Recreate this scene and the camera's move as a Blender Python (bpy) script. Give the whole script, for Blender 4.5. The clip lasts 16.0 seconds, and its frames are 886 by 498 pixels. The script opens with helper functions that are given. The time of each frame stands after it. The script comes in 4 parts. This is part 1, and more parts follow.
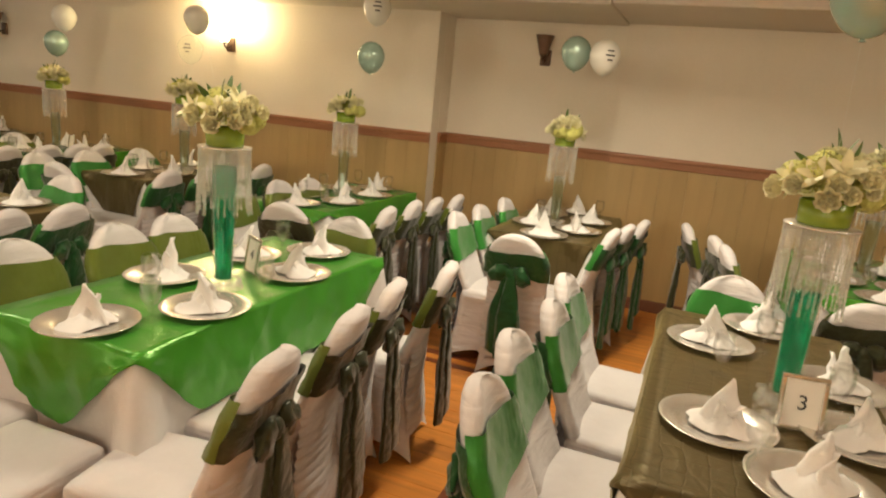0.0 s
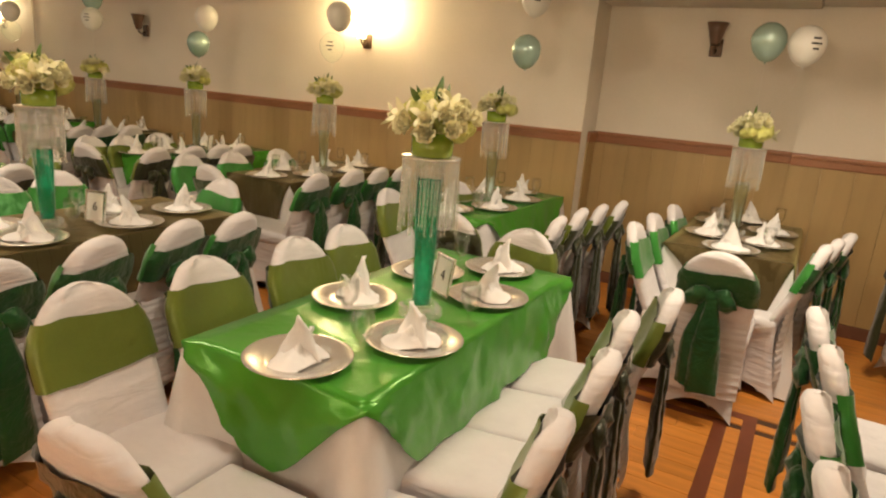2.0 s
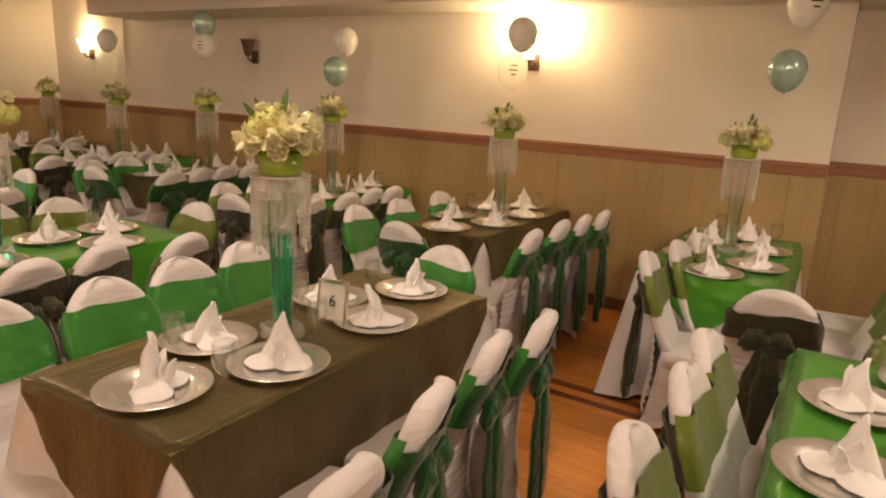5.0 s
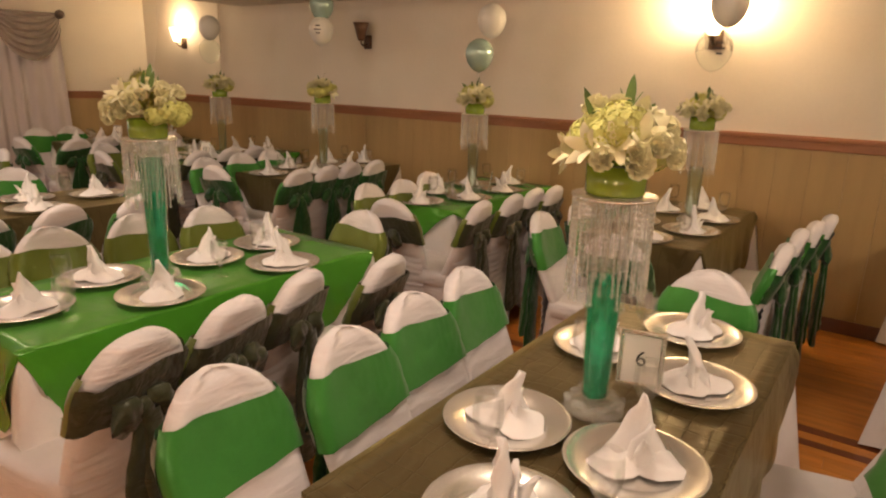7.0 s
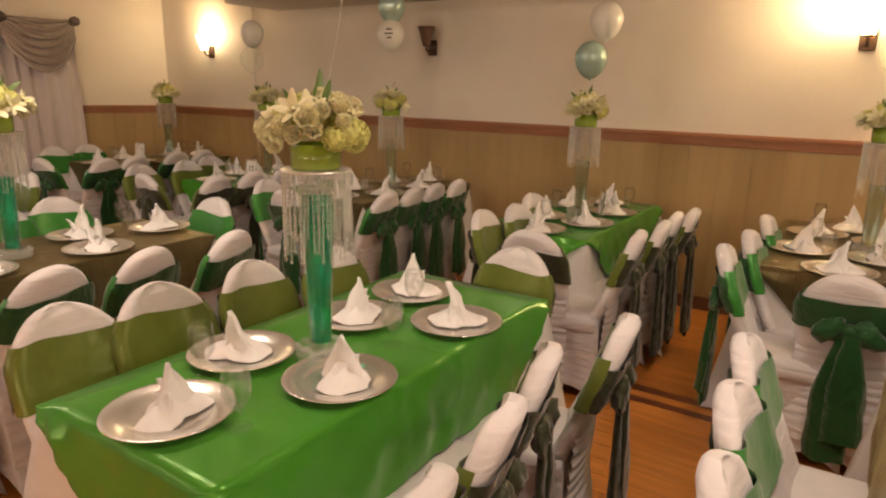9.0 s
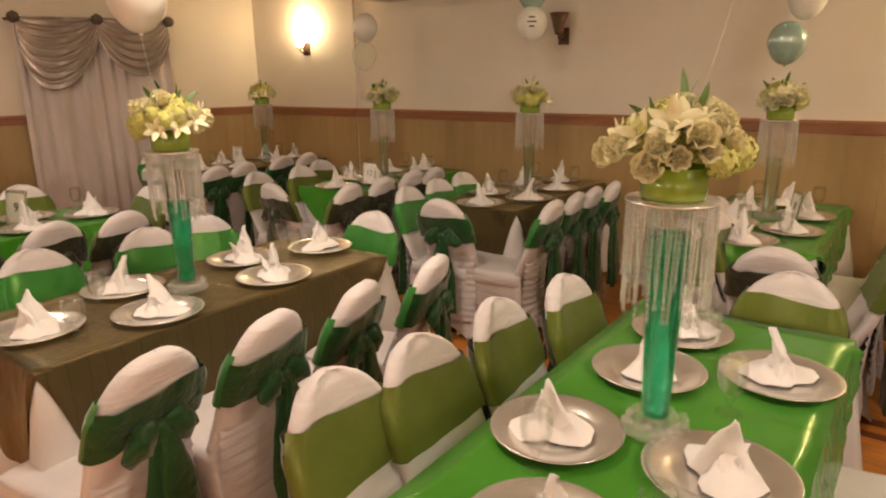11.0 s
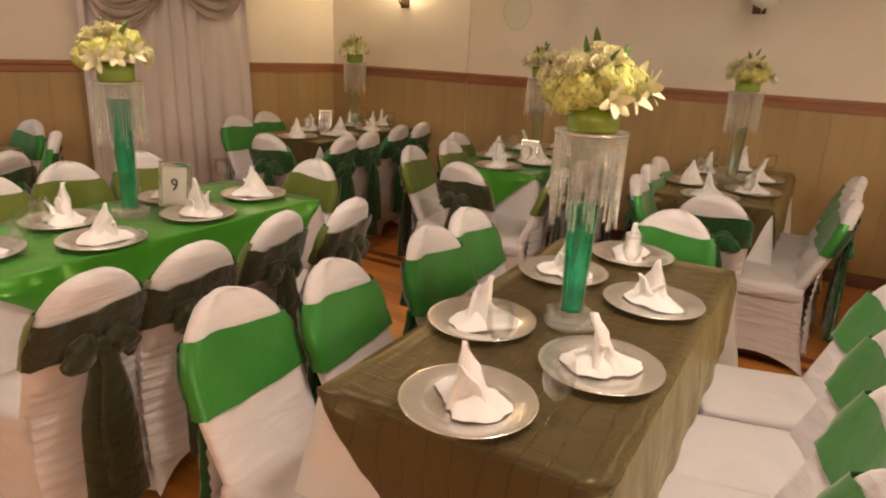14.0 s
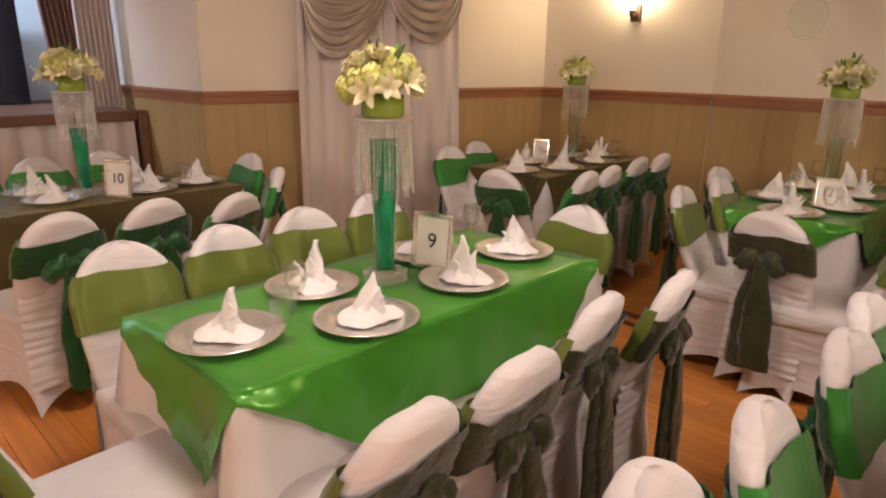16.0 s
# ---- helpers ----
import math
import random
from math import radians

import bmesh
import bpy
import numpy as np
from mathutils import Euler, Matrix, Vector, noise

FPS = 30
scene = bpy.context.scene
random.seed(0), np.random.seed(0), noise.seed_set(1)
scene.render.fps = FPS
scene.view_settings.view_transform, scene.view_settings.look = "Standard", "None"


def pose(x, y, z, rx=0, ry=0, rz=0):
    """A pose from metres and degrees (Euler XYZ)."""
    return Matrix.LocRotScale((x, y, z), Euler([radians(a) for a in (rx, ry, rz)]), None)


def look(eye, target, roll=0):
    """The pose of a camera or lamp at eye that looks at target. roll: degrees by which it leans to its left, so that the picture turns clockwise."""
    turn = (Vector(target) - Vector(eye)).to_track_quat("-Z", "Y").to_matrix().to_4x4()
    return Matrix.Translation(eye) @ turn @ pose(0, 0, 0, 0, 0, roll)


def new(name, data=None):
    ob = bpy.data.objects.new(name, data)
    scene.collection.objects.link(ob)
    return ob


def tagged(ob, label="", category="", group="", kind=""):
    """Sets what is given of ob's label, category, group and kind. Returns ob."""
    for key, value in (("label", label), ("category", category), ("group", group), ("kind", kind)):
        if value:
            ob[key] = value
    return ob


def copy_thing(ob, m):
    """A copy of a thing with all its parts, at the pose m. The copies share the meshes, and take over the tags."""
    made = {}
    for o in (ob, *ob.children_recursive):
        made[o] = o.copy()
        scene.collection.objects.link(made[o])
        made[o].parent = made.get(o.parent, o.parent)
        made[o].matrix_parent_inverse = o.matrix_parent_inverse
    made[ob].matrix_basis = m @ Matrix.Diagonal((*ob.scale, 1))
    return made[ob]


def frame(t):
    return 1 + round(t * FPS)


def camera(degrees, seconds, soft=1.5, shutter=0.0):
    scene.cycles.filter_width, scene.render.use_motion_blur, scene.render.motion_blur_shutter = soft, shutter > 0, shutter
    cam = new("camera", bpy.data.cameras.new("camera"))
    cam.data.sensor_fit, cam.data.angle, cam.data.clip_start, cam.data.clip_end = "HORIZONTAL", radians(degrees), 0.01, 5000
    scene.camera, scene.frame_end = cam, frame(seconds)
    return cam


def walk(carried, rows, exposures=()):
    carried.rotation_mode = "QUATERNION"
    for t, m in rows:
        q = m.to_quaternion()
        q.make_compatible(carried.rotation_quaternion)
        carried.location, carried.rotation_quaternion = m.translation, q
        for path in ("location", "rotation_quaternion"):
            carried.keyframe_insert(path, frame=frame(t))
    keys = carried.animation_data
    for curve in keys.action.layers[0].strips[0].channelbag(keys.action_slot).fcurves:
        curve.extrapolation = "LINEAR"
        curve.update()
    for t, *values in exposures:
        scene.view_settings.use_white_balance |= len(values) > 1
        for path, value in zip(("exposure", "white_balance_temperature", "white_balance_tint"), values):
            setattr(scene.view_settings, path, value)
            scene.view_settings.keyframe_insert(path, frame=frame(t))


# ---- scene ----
cam = camera(69.5, 16.0, soft=2.1)
PATH = [
    (0, (1.949, 3.355, 1.6), (1.243, 5.168, 1.138), 5.4),
    (0.5, (1.831, 3.427, 1.574), (1.018, 5.208, 1.162), 6.2),
    (1, (1.64, 3.43, 1.57), (0.76, 5.168, 1.118), 5.0),
    (1.5, (1.481, 3.419, 1.589), (0.576, 5.13, 1.085), 3.3),
    (2, (1.348, 3.459, 1.585), (0.409, 5.152, 1.081), 4.6),
    (2.5, (1.153, 3.519, 1.624), (0.145, 5.185, 1.168), 4.0),
    (3, (0.903, 3.556, 1.642), (-0.099, 5.219, 1.162), 4.6),
    (3.5, (0.683, 3.598, 1.615), (-0.332, 5.253, 1.137), 3.9),
    (3.7, (0.582, 3.59, 1.63), (-0.442, 5.236, 1.137), 4.1),
    (5.8, (-0.588, 3.676, 1.625), (-1.625, 5.326, 1.175), 1.5),
    (6, (-0.668, 3.742, 1.595), (-1.748, 5.371, 1.171), 2.3),
    (6.5, (-0.933, 3.655, 1.63), (-2.032, 5.264, 1.177), 0.1),
    (7, (-1.238, 3.659, 1.601), (-2.355, 5.233, 1.078), 1.7),
    (7.5, (-1.528, 3.669, 1.603), (-2.609, 5.262, 1.061), 1.8),
    (8, (-1.811, 3.628, 1.615), (-2.863, 5.246, 1.089), -0.9),
    (8.5, (-2.024, 3.626, 1.597), (-3.053, 5.256, 1.065), 0.5),
    (9, (-2.292, 3.691, 1.574), (-3.364, 5.305, 1.08), 1.1),
    (9.5, (-2.512, 3.69, 1.582), (-3.625, 5.279, 1.097), 0.2),
    (9.7, (-2.604, 3.675, 1.599), (-3.741, 5.246, 1.109), -1.3),
    (12, (-3.719, 3.512, 1.617), (-4.89, 5.043, 1.083), -0.3),
    (12.5, (-4.027, 3.422, 1.631), (-5.16, 4.984, 1.107), 0.6),
    (13, (-4.346, 3.316, 1.607), (-5.412, 4.93, 1.1), -1.7),
    (13.5, (-4.654, 3.272, 1.571), (-5.655, 4.91, 1.01), 0.2),
    (14, (-5.009, 3.256, 1.552), (-5.982, 4.891, 0.934), 2.6),
    (14.5, (-5.315, 3.282, 1.511), (-6.343, 4.892, 0.921), -1.2),
    (15, (-5.533, 3.316, 1.514), (-6.604, 4.89, 0.902), 0.1),
    (15.5, (-5.681, 3.405, 1.506), (-6.931, 4.848, 0.911), 0.1),
    (16, (-5.924, 3.461, 1.524), (-7.259, 4.837, 0.954), 0.6),
]
walk(cam, [(t, look(eye, target, roll)) for t, eye, target, roll in PATH],
     exposures=[(0, 0.33, 6350, -2), (2.5, 0.24, 6500, 4), (6.5, 0.13, 6700, 15), (9.7, 0.32, 6500, 13), (12.6, 0.47, 6550, 11), (13.4, 0.49, 6000, 15), (14.4, 0.59, 6500, 10), (15.0, 0.61, 6500, 12), (15.4, 0.65, 5900, 14), (16, 0.71, 5900, 16)])

# ---- world and lights ----
world = bpy.data.worlds.new("world")
scene.world = world
world.use_nodes = True
world.node_tree.nodes["Background"].inputs[0].default_value = (0.9, 0.8, 0.7, 1)
world.node_tree.nodes["Background"].inputs[1].default_value = 0.02
scene.view_settings.exposure = 0.0
CEIL = 2.78
WARM = (1.0, 0.80, 0.61)


def area_lamp(name, m, sx, sy, watts, colour):
    data = bpy.data.lights.new(name, "AREA")
    data.shape, data.size, data.size_y, data.energy, data.color = "RECTANGLE", sx, sy, watts, colour
    ob = new(name, data)
    ob.matrix_basis = m
    return ob


def point_lamp(name, x, y, z, watts, colour, radius=0.05):
    data = bpy.data.lights.new(name, "POINT")
    data.energy, data.color, data.shadow_soft_size = watts, colour, radius
    ob = new(name, data)
    ob.location = (x, y, z)
    return ob


# ---- materials ----
def mat(name, colour, rough=0.6, metal=0.0, spread=0.12, scale=6.0, fine=60.0, bump=0.15, stretch=(1, 1, 1), sheen=0.0, coat=0.0, per_object=0.0):
    m = bpy.data.materials.new(name)
    m.use_nodes = True
    n, l = m.node_tree.nodes, m.node_tree.links
    p = n["Principled BSDF"]
    p.inputs["Roughness"].default_value, p.inputs["Metallic"].default_value = rough, metal
    p.inputs["Sheen Weight"].default_value, p.inputs["Coat Weight"].default_value = sheen, coat
    tc, mp = n.new("ShaderNodeTexCoord"), n.new("ShaderNodeMapping")
    mp.inputs["Scale"].default_value = stretch
    l.new(tc.outputs["Object"], mp.inputs["Vector"])
    big, small = n.new("ShaderNodeTexNoise"), n.new("ShaderNodeTexNoise")
    big.inputs["Scale"].default_value, small.inputs["Scale"].default_value = scale, fine
    big.inputs["Detail"].default_value, small.inputs["Detail"].default_value = 3, 4
    l.new(mp.outputs[0], big.inputs["Vector"]), l.new(mp.outputs[0], small.inputs["Vector"])
    add = n.new("ShaderNodeMath")
    add.operation = "MULTIPLY_ADD"
    add.inputs[1].default_value = 0.35
    l.new(small.outputs["Fac"], add.inputs[0]), l.new(big.outputs["Fac"], add.inputs[2])
    ramp = n.new("ShaderNodeMapRange")
    ramp.inputs["From Min"].default_value, ramp.inputs["From Max"].default_value = 0.4, 0.95
    ramp.inputs["To Min"].default_value, ramp.inputs["To Max"].default_value = 1 - spread, 1 + spread
    l.new(add.outputs[0], ramp.inputs["Value"])
    value = ramp.outputs[0]
    if per_object:
        info, rng, mul = n.new("ShaderNodeObjectInfo"), n.new("ShaderNodeMapRange"), n.new("ShaderNodeMath")
        rng.inputs["To Min"].default_value, rng.inputs["To Max"].default_value = 1 - per_object, 1 + per_object
        mul.operation = "MULTIPLY"
        l.new(info.outputs["Random"], rng.inputs["Value"]), l.new(rng.outputs[0], mul.inputs[0]), l.new(value, mul.inputs[1])
        value = mul.outputs[0]
    mix = n.new("ShaderNodeMix")
    mix.data_type, mix.blend_type = "RGBA", "MULTIPLY"
    mix.inputs["Factor"].default_value = 1.0
    mix.inputs["A"].default_value = (*colour, 1)
    l.new(value, mix.inputs["B"])
    l.new(mix.outputs["Result"], p.inputs["Base Color"])
    if bump:
        b = n.new("ShaderNodeBump")
        b.inputs["Strength"].default_value, b.inputs["Distance"].default_value = bump, 0.01
        l.new(add.outputs[0], b.inputs["Height"]), l.new(b.outputs[0], p.inputs["Normal"])
    return m


def satin(name, colour, rough, fold, strength, spread, crease=0.0):
    """Crinkled satin: sharp folds from a warped wave, soft gloss."""
    m = mat(name, colour, rough, 0.0, spread, 5, 90, 0.0, sheen=0.25)
    n, l = m.node_tree.nodes, m.node_tree.links
    p = n["Principled BSDF"]
    p.inputs["Specular IOR Level"].default_value = 0.75
    p.inputs["Specular Tint"].default_value = (*[min(1, c * 2.2 + 0.25) for c in colour], 1)
    tc, nz, wv = n.new("ShaderNodeTexCoord"), n.new("ShaderNodeTexNoise"), n.new("ShaderNodeTexNoise")
    nz.inputs["Scale"].default_value, nz.inputs["Detail"].default_value, nz.inputs["Distortion"].default_value = fold, 2.0, 1.6
    wv.inputs["Scale"].default_value, wv.inputs["Detail"].default_value = fold * 3.1, 2.0
    l.new(tc.outputs["Object"], nz.inputs["Vector"]), l.new(tc.outputs["Object"], wv.inputs["Vector"])
    add = n.new("ShaderNodeMath")
    add.operation = "MULTIPLY_ADD"
    add.inputs[1].default_value = 0.25
    l.new(wv.outputs["Fac"], add.inputs[0]), l.new(nz.outputs["Fac"], add.inputs[2])
    height = add.outputs[0]
    if crease:
        # long fold lines: the ridge of a slow noise
        slow, off, ridge, a3 = n.new("ShaderNodeTexNoise"), n.new("ShaderNodeMath"), n.new("ShaderNodeMapRange"), n.new("ShaderNodeMath")
        slow.inputs["Scale"].default_value, slow.inputs["Detail"].default_value = crease, 1.0
        l.new(tc.outputs["Object"], slow.inputs["Vector"])
        off.operation, off.inputs[1].default_value = "SUBTRACT", 0.5
        l.new(slow.outputs["Fac"], off.inputs[0])
        away = n.new("ShaderNodeMath")
        away.operation = "ABSOLUTE"
        l.new(off.outputs[0], away.inputs[0])
        ridge.inputs["From Max"].default_value, ridge.inputs["To Min"].default_value, ridge.inputs["To Max"].default_value = 0.05, 1.0, 0.0
        l.new(away.outputs[0], ridge.inputs["Value"])
        a3.operation, a3.inputs[1].default_value = "MULTIPLY_ADD", 0.16
        l.new(ridge.outputs[0], a3.inputs[0]), l.new(height, a3.inputs[2])
        height = a3.outputs[0]
    b = n.new("ShaderNodeBump")
    b.inputs["Strength"].default_value, b.inputs["Distance"].default_value = strength, 0.03
    l.new(height, b.inputs["Height"]), l.new(b.outputs[0], p.inputs["Normal"])
    return m


def wrinkles(m, scale, stretch, strength):
    """Slanting pulls in a stretched cover, over its fine weave."""
    n, l = m.node_tree.nodes, m.node_tree.links
    p = n["Principled BSDF"]
    tc, mp, nz, b = n.new("ShaderNodeTexCoord"), n.new("ShaderNodeMapping"), n.new("ShaderNodeTexNoise"), n.new("ShaderNodeBump")
    mp.inputs["Scale"].default_value, mp.inputs["Rotation"].default_value = stretch, (0.5, 0.4, 0.0)
    nz.inputs["Scale"].default_value, nz.inputs["Detail"].default_value, nz.inputs["Distortion"].default_value = scale, 2.0, 0.8
    b.inputs["Strength"].default_value, b.inputs["Distance"].default_value = strength, 0.02
    l.new(tc.outputs["Object"], mp.inputs["Vector"]), l.new(mp.outputs[0], nz.inputs["Vector"]), l.new(nz.outputs["Fac"], b.inputs["Height"])
    if p.inputs["Normal"].links:
        l.new(p.inputs["Normal"].links[0].from_socket, b.inputs["Normal"])
    l.new(b.outputs[0], p.inputs["Normal"])


def glass(name, colour, rough=0.02, ior=1.45, alpha=1.0):
    m = bpy.data.materials.new(name)
    m.use_nodes = True
    p = m.node_tree.nodes["Principled BSDF"]
    p.inputs["Base Color"].default_value = (*colour, 1)
    p.inputs["Roughness"].default_value, p.inputs["IOR"].default_value = rough, ior
    p.inputs["Transmission Weight"].default_value, p.inputs["Alpha"].default_value = 1.0, alpha
    return m


def glow(name, colour, strength):
    m = bpy.data.materials.new(name)
    m.use_nodes = True
    p = m.node_tree.nodes["Principled BSDF"]
    p.inputs["Base Color"].default_value = (*colour, 1)
    p.inputs["Emission Color"].default_value, p.inputs["Emission Strength"].default_value = (*colour, 1), strength
    return m


M_WALL = mat("cream_wall_paint", (0.77, 0.70, 0.60), 0.62, spread=0.05, scale=1.2, fine=40, bump=0.05)
M_PANEL = mat("tan_wainscot", (0.40, 0.275, 0.12), 0.42, spread=0.09, scale=2.0, fine=30, bump=0.06, stretch=(6, 6, 0.5), per_object=0.05)
M_TRIM = mat("red_brown_wood_rail", (0.30, 0.125, 0.055), 0.4, spread=0.2, scale=4, fine=40, bump=0.1, stretch=(0.6, 8, 8))
M_BASE = mat("dark_baseboard", (0.16, 0.07, 0.04), 0.45, spread=0.2, scale=4, fine=40)
M_CEIL = mat("ceiling_paint", (0.66, 0.6, 0.52), 0.8, spread=0.05, scale=1.5, fine=30)
M_FLOOR = mat("orange_wood_boards", (0.56, 0.215, 0.04), 0.33, spread=0.22, scale=3, fine=26, bump=0.06, stretch=(0.7, 9, 1), per_object=0.16)
M_STRIPE = mat("dark_inlay_wood", (0.17, 0.045, 0.018), 0.33, spread=0.2, scale=3, fine=26, bump=0.05, per_object=0.08)
M_SUB = mat("floor_joint", (0.07, 0.03, 0.012), 0.7)
M_COVER = mat("white_stretch_cover", (0.69, 0.66, 0.68), 0.68, spread=0.05, scale=7, fine=40, bump=0.3, stretch=(1, 1, 2.5), sheen=0.2, per_object=0.03)
wrinkles(M_COVER, 3.4, (1.2, 1.2, 6.0), 0.6)
M_GATHER = mat("gathered_white_cover", (0.69, 0.66, 0.68), 0.66, spread=0.07, scale=9, fine=30, bump=0.75, stretch=(0.5, 0.5, 6), sheen=0.2, per_object=0.03)
M_LINEN = mat("white_table_linen", (0.71, 0.685, 0.69), 0.75, spread=0.05, scale=5, fine=60, bump=0.2)
wrinkles(M_LINEN, 3.0, (2.5, 2.5, 0.8), 0.3)
M_NAPKIN = mat("white_napkin_cloth", (0.82, 0.805, 0.81), 0.8, spread=0.04, scale=12, fine=160, bump=0.2, per_object=0.03)
M_GREEN = satin("bright_green_satin", (0.052, 0.255, 0.017), 0.26, 2.6, 0.45, 0.09, crease=1.8)
M_GREEN.node_tree.nodes["Principled BSDF"].inputs["Sheen Weight"].default_value = 0.08
M_GREEN.node_tree.nodes["Principled BSDF"].inputs["Specular IOR Level"].default_value = 1.0
M_GREEN.node_tree.nodes["Principled BSDF"].inputs["Specular Tint"].default_value = (0.55, 1.0, 0.35, 1)
M_BROWN = satin("iridescent_brown_taffeta", (0.058, 0.044, 0.021), 0.38, 6.0, 0.20, 0.20)
M_BROWN.node_tree.nodes["Principled BSDF"].inputs["Specular IOR Level"].default_value = 0.6
M_BROWN.node_tree.nodes["Principled BSDF"].inputs["Specular Tint"].default_value = (1.0, 0.78, 0.35, 1)
M_BROWN.node_tree.nodes["Principled BSDF"].inputs["Sheen Weight"].default_value = 0.28
M_BROWN.node_tree.nodes["Principled BSDF"].inputs["Sheen Roughness"].default_value = 0.45
M_BROWN.node_tree.nodes["Principled BSDF"].inputs["Sheen Tint"].default_value = (0.88, 0.72, 0.30, 1)


def pintucks(m, step):
    """Stitched tucks that cross the cloth in a loose grid."""
    n, l = m.node_tree.nodes, m.node_tree.links
    p = n["Principled BSDF"]
    tc, nz, mix, brick = n.new("ShaderNodeTexCoord"), n.new("ShaderNodeTexNoise"), n.new("ShaderNodeVectorMath"), n.new("ShaderNodeTexBrick")
    nz.inputs["Scale"].default_value = 5.0
    mix.operation = "MULTIPLY_ADD"
    mix.inputs[1].default_value = (0.060, 0.060, 0.0)
    l.new(tc.outputs["Object"], nz.inputs["Vector"]), l.new(nz.outputs["Color"], mix.inputs[0]), l.new(tc.outputs["Object"], mix.inputs[2])
    brick.offset, brick.squash = 0.0, 1.0
    for key, value in (("Scale", 1.0), ("Brick Width", step), ("Row Height", step), ("Mortar Size", 0.0035), ("Mortar Smooth", 0.6)):
        brick.inputs[key].default_value = value
    l.new(mix.outputs[0], brick.inputs["Vector"])
    old = p.inputs["Base Color"].links[0].from_socket
    tint = n.new("ShaderNodeMix")
    tint.data_type, tint.blend_type = "RGBA", "MULTIPLY"
    tint.inputs[7].default_value = (0.66, 0.62, 0.58, 1)
    l.new(brick.outputs["Fac"], tint.inputs[0]), l.new(old, tint.inputs[6]), l.new(tint.outputs[2], p.inputs["Base Color"])
    b, first = n.new("ShaderNodeBump"), p.inputs["Normal"].links[0].from_socket
    b.invert = True
    b.inputs["Strength"].default_value, b.inputs["Distance"].default_value = 0.35, 0.004
    l.new(brick.outputs["Fac"], b.inputs["Height"]), l.new(first, b.inputs["Normal"]), l.new(b.outputs[0], p.inputs["Normal"])


pintucks(M_BROWN, 0.062)
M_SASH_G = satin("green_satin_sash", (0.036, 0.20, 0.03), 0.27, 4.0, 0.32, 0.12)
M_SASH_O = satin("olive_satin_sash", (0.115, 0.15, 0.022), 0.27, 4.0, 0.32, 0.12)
# each sash's back, bow and tails get a darker colour than its front
M_BOW_G = satin("green_satin_sash_back", (0.013, 0.068, 0.016), 0.32, 9.0, 0.45, 0.2)
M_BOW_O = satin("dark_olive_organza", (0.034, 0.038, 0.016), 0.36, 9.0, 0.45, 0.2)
M_SILVER = mat("brushed_silver", (0.72, 0.69, 0.64), 0.27, 0.75, spread=0.06, scale=10, fine=120, bump=0.03)
M_FRAME = mat("silver_photo_frame", (0.72, 0.69, 0.64), 0.22, 0.9, spread=0.05, scale=20, fine=140, bump=0.05)
M_CARD = mat("white_card", (0.80, 0.78, 0.74), 0.7, spread=0.03)
M_INK = mat("black_ink", (0.03, 0.03, 0.03), 0.6, spread=0.05)
M_GLASS = glass("clear_glass", (1, 1, 1), 0.01, 1.45, 0.17)
M_CRYSTAL = glass("clear_crystal", (0.98, 0.98, 0.95), 0.10, 1.5, 0.36)
M_CRYSTAL.node_tree.nodes["Principled BSDF"].inputs["Transmission Weight"].default_value = 0.7
M_LIQUID = mat("teal_water_beads", (0.03, 0.52, 0.26), 0.08, spread=0.25, scale=16, fine=60, bump=0.3, coat=0.6)
M_LIQUID.node_tree.nodes["Principled BSDF"].inputs["Transmission Weight"].default_value = 0.85
M_LIQUID.node_tree.nodes["Principled BSDF"].inputs["IOR"].default_value = 1.2
M_WATER = glass("pale_aqua_water", (0.62, 0.84, 0.76), 0.12, 1.2, 0.8)
M_BOWL = mat("lime_green_bowl", (0.20, 0.29, 0.022), 0.22, spread=0.1, scale=10, fine=80, bump=0.03, coat=0.4)
M_PETAL = mat("cream_petals", (0.80, 0.76, 0.50), 0.65, spread=0.10, scale=18, fine=120, bump=0.15, per_object=0.06)
M_HYDR = mat("yellow_green_florets", (0.62, 0.61, 0.19), 0.7, spread=0.2, scale=30, fine=160, bump=0.2, per_object=0.12)
M_LEAF = mat("green_leaf", (0.10, 0.17, 0.035), 0.5, spread=0.25, scale=14, fine=90, bump=0.2, per_object=0.15)
M_STEM = mat("dark_moss", (0.07, 0.09, 0.02), 0.8, spread=0.3, scale=30)
M_BAL_W = mat("white_latex_balloon", (0.80, 0.78, 0.72), 0.3, spread=0.02, scale=4, bump=0.0, coat=0.4)
M_BAL_T = mat("pearl_teal_balloon", (0.40, 0.56, 0.50), 0.2, 0.35, spread=0.05, scale=4, bump=0.0, coat=0.6)
M_BAL_C = glass("clear_balloon", (0.80, 0.95, 0.88), 0.05, 1.05, 0.35)
M_STRING = mat("white_ribbon", (0.75, 0.73, 0.68), 0.5)
M_BRONZE = mat("dark_bronze", (0.10, 0.055, 0.03), 0.4, 0.5, spread=0.2, scale=20)
M_SHADE_OFF = mat("brown_glass_shade", (0.16, 0.085, 0.05), 0.35, spread=0.2, scale=10)
M_SHADE_ON = glow("lit_sconce_shade", (1.0, 0.80, 0.46), 14.0)
M_SHEER = mat("white_sheer_curtain", (0.62, 0.56, 0.55), 0.7, spread=0.06, scale=3, fine=60, bump=0.1, stretch=(6, 6, 0.6))
M_SEQUIN = mat("mauve_grey_satin_swag", (0.43, 0.375, 0.345), 0.25, 0.6, spread=0.12, scale=9, fine=110, bump=0.12)
M_ROSETTE = mat("dark_rosette", (0.10, 0.075, 0.06), 0.5, spread=0.3, scale=30, fine=90, bump=0.5)
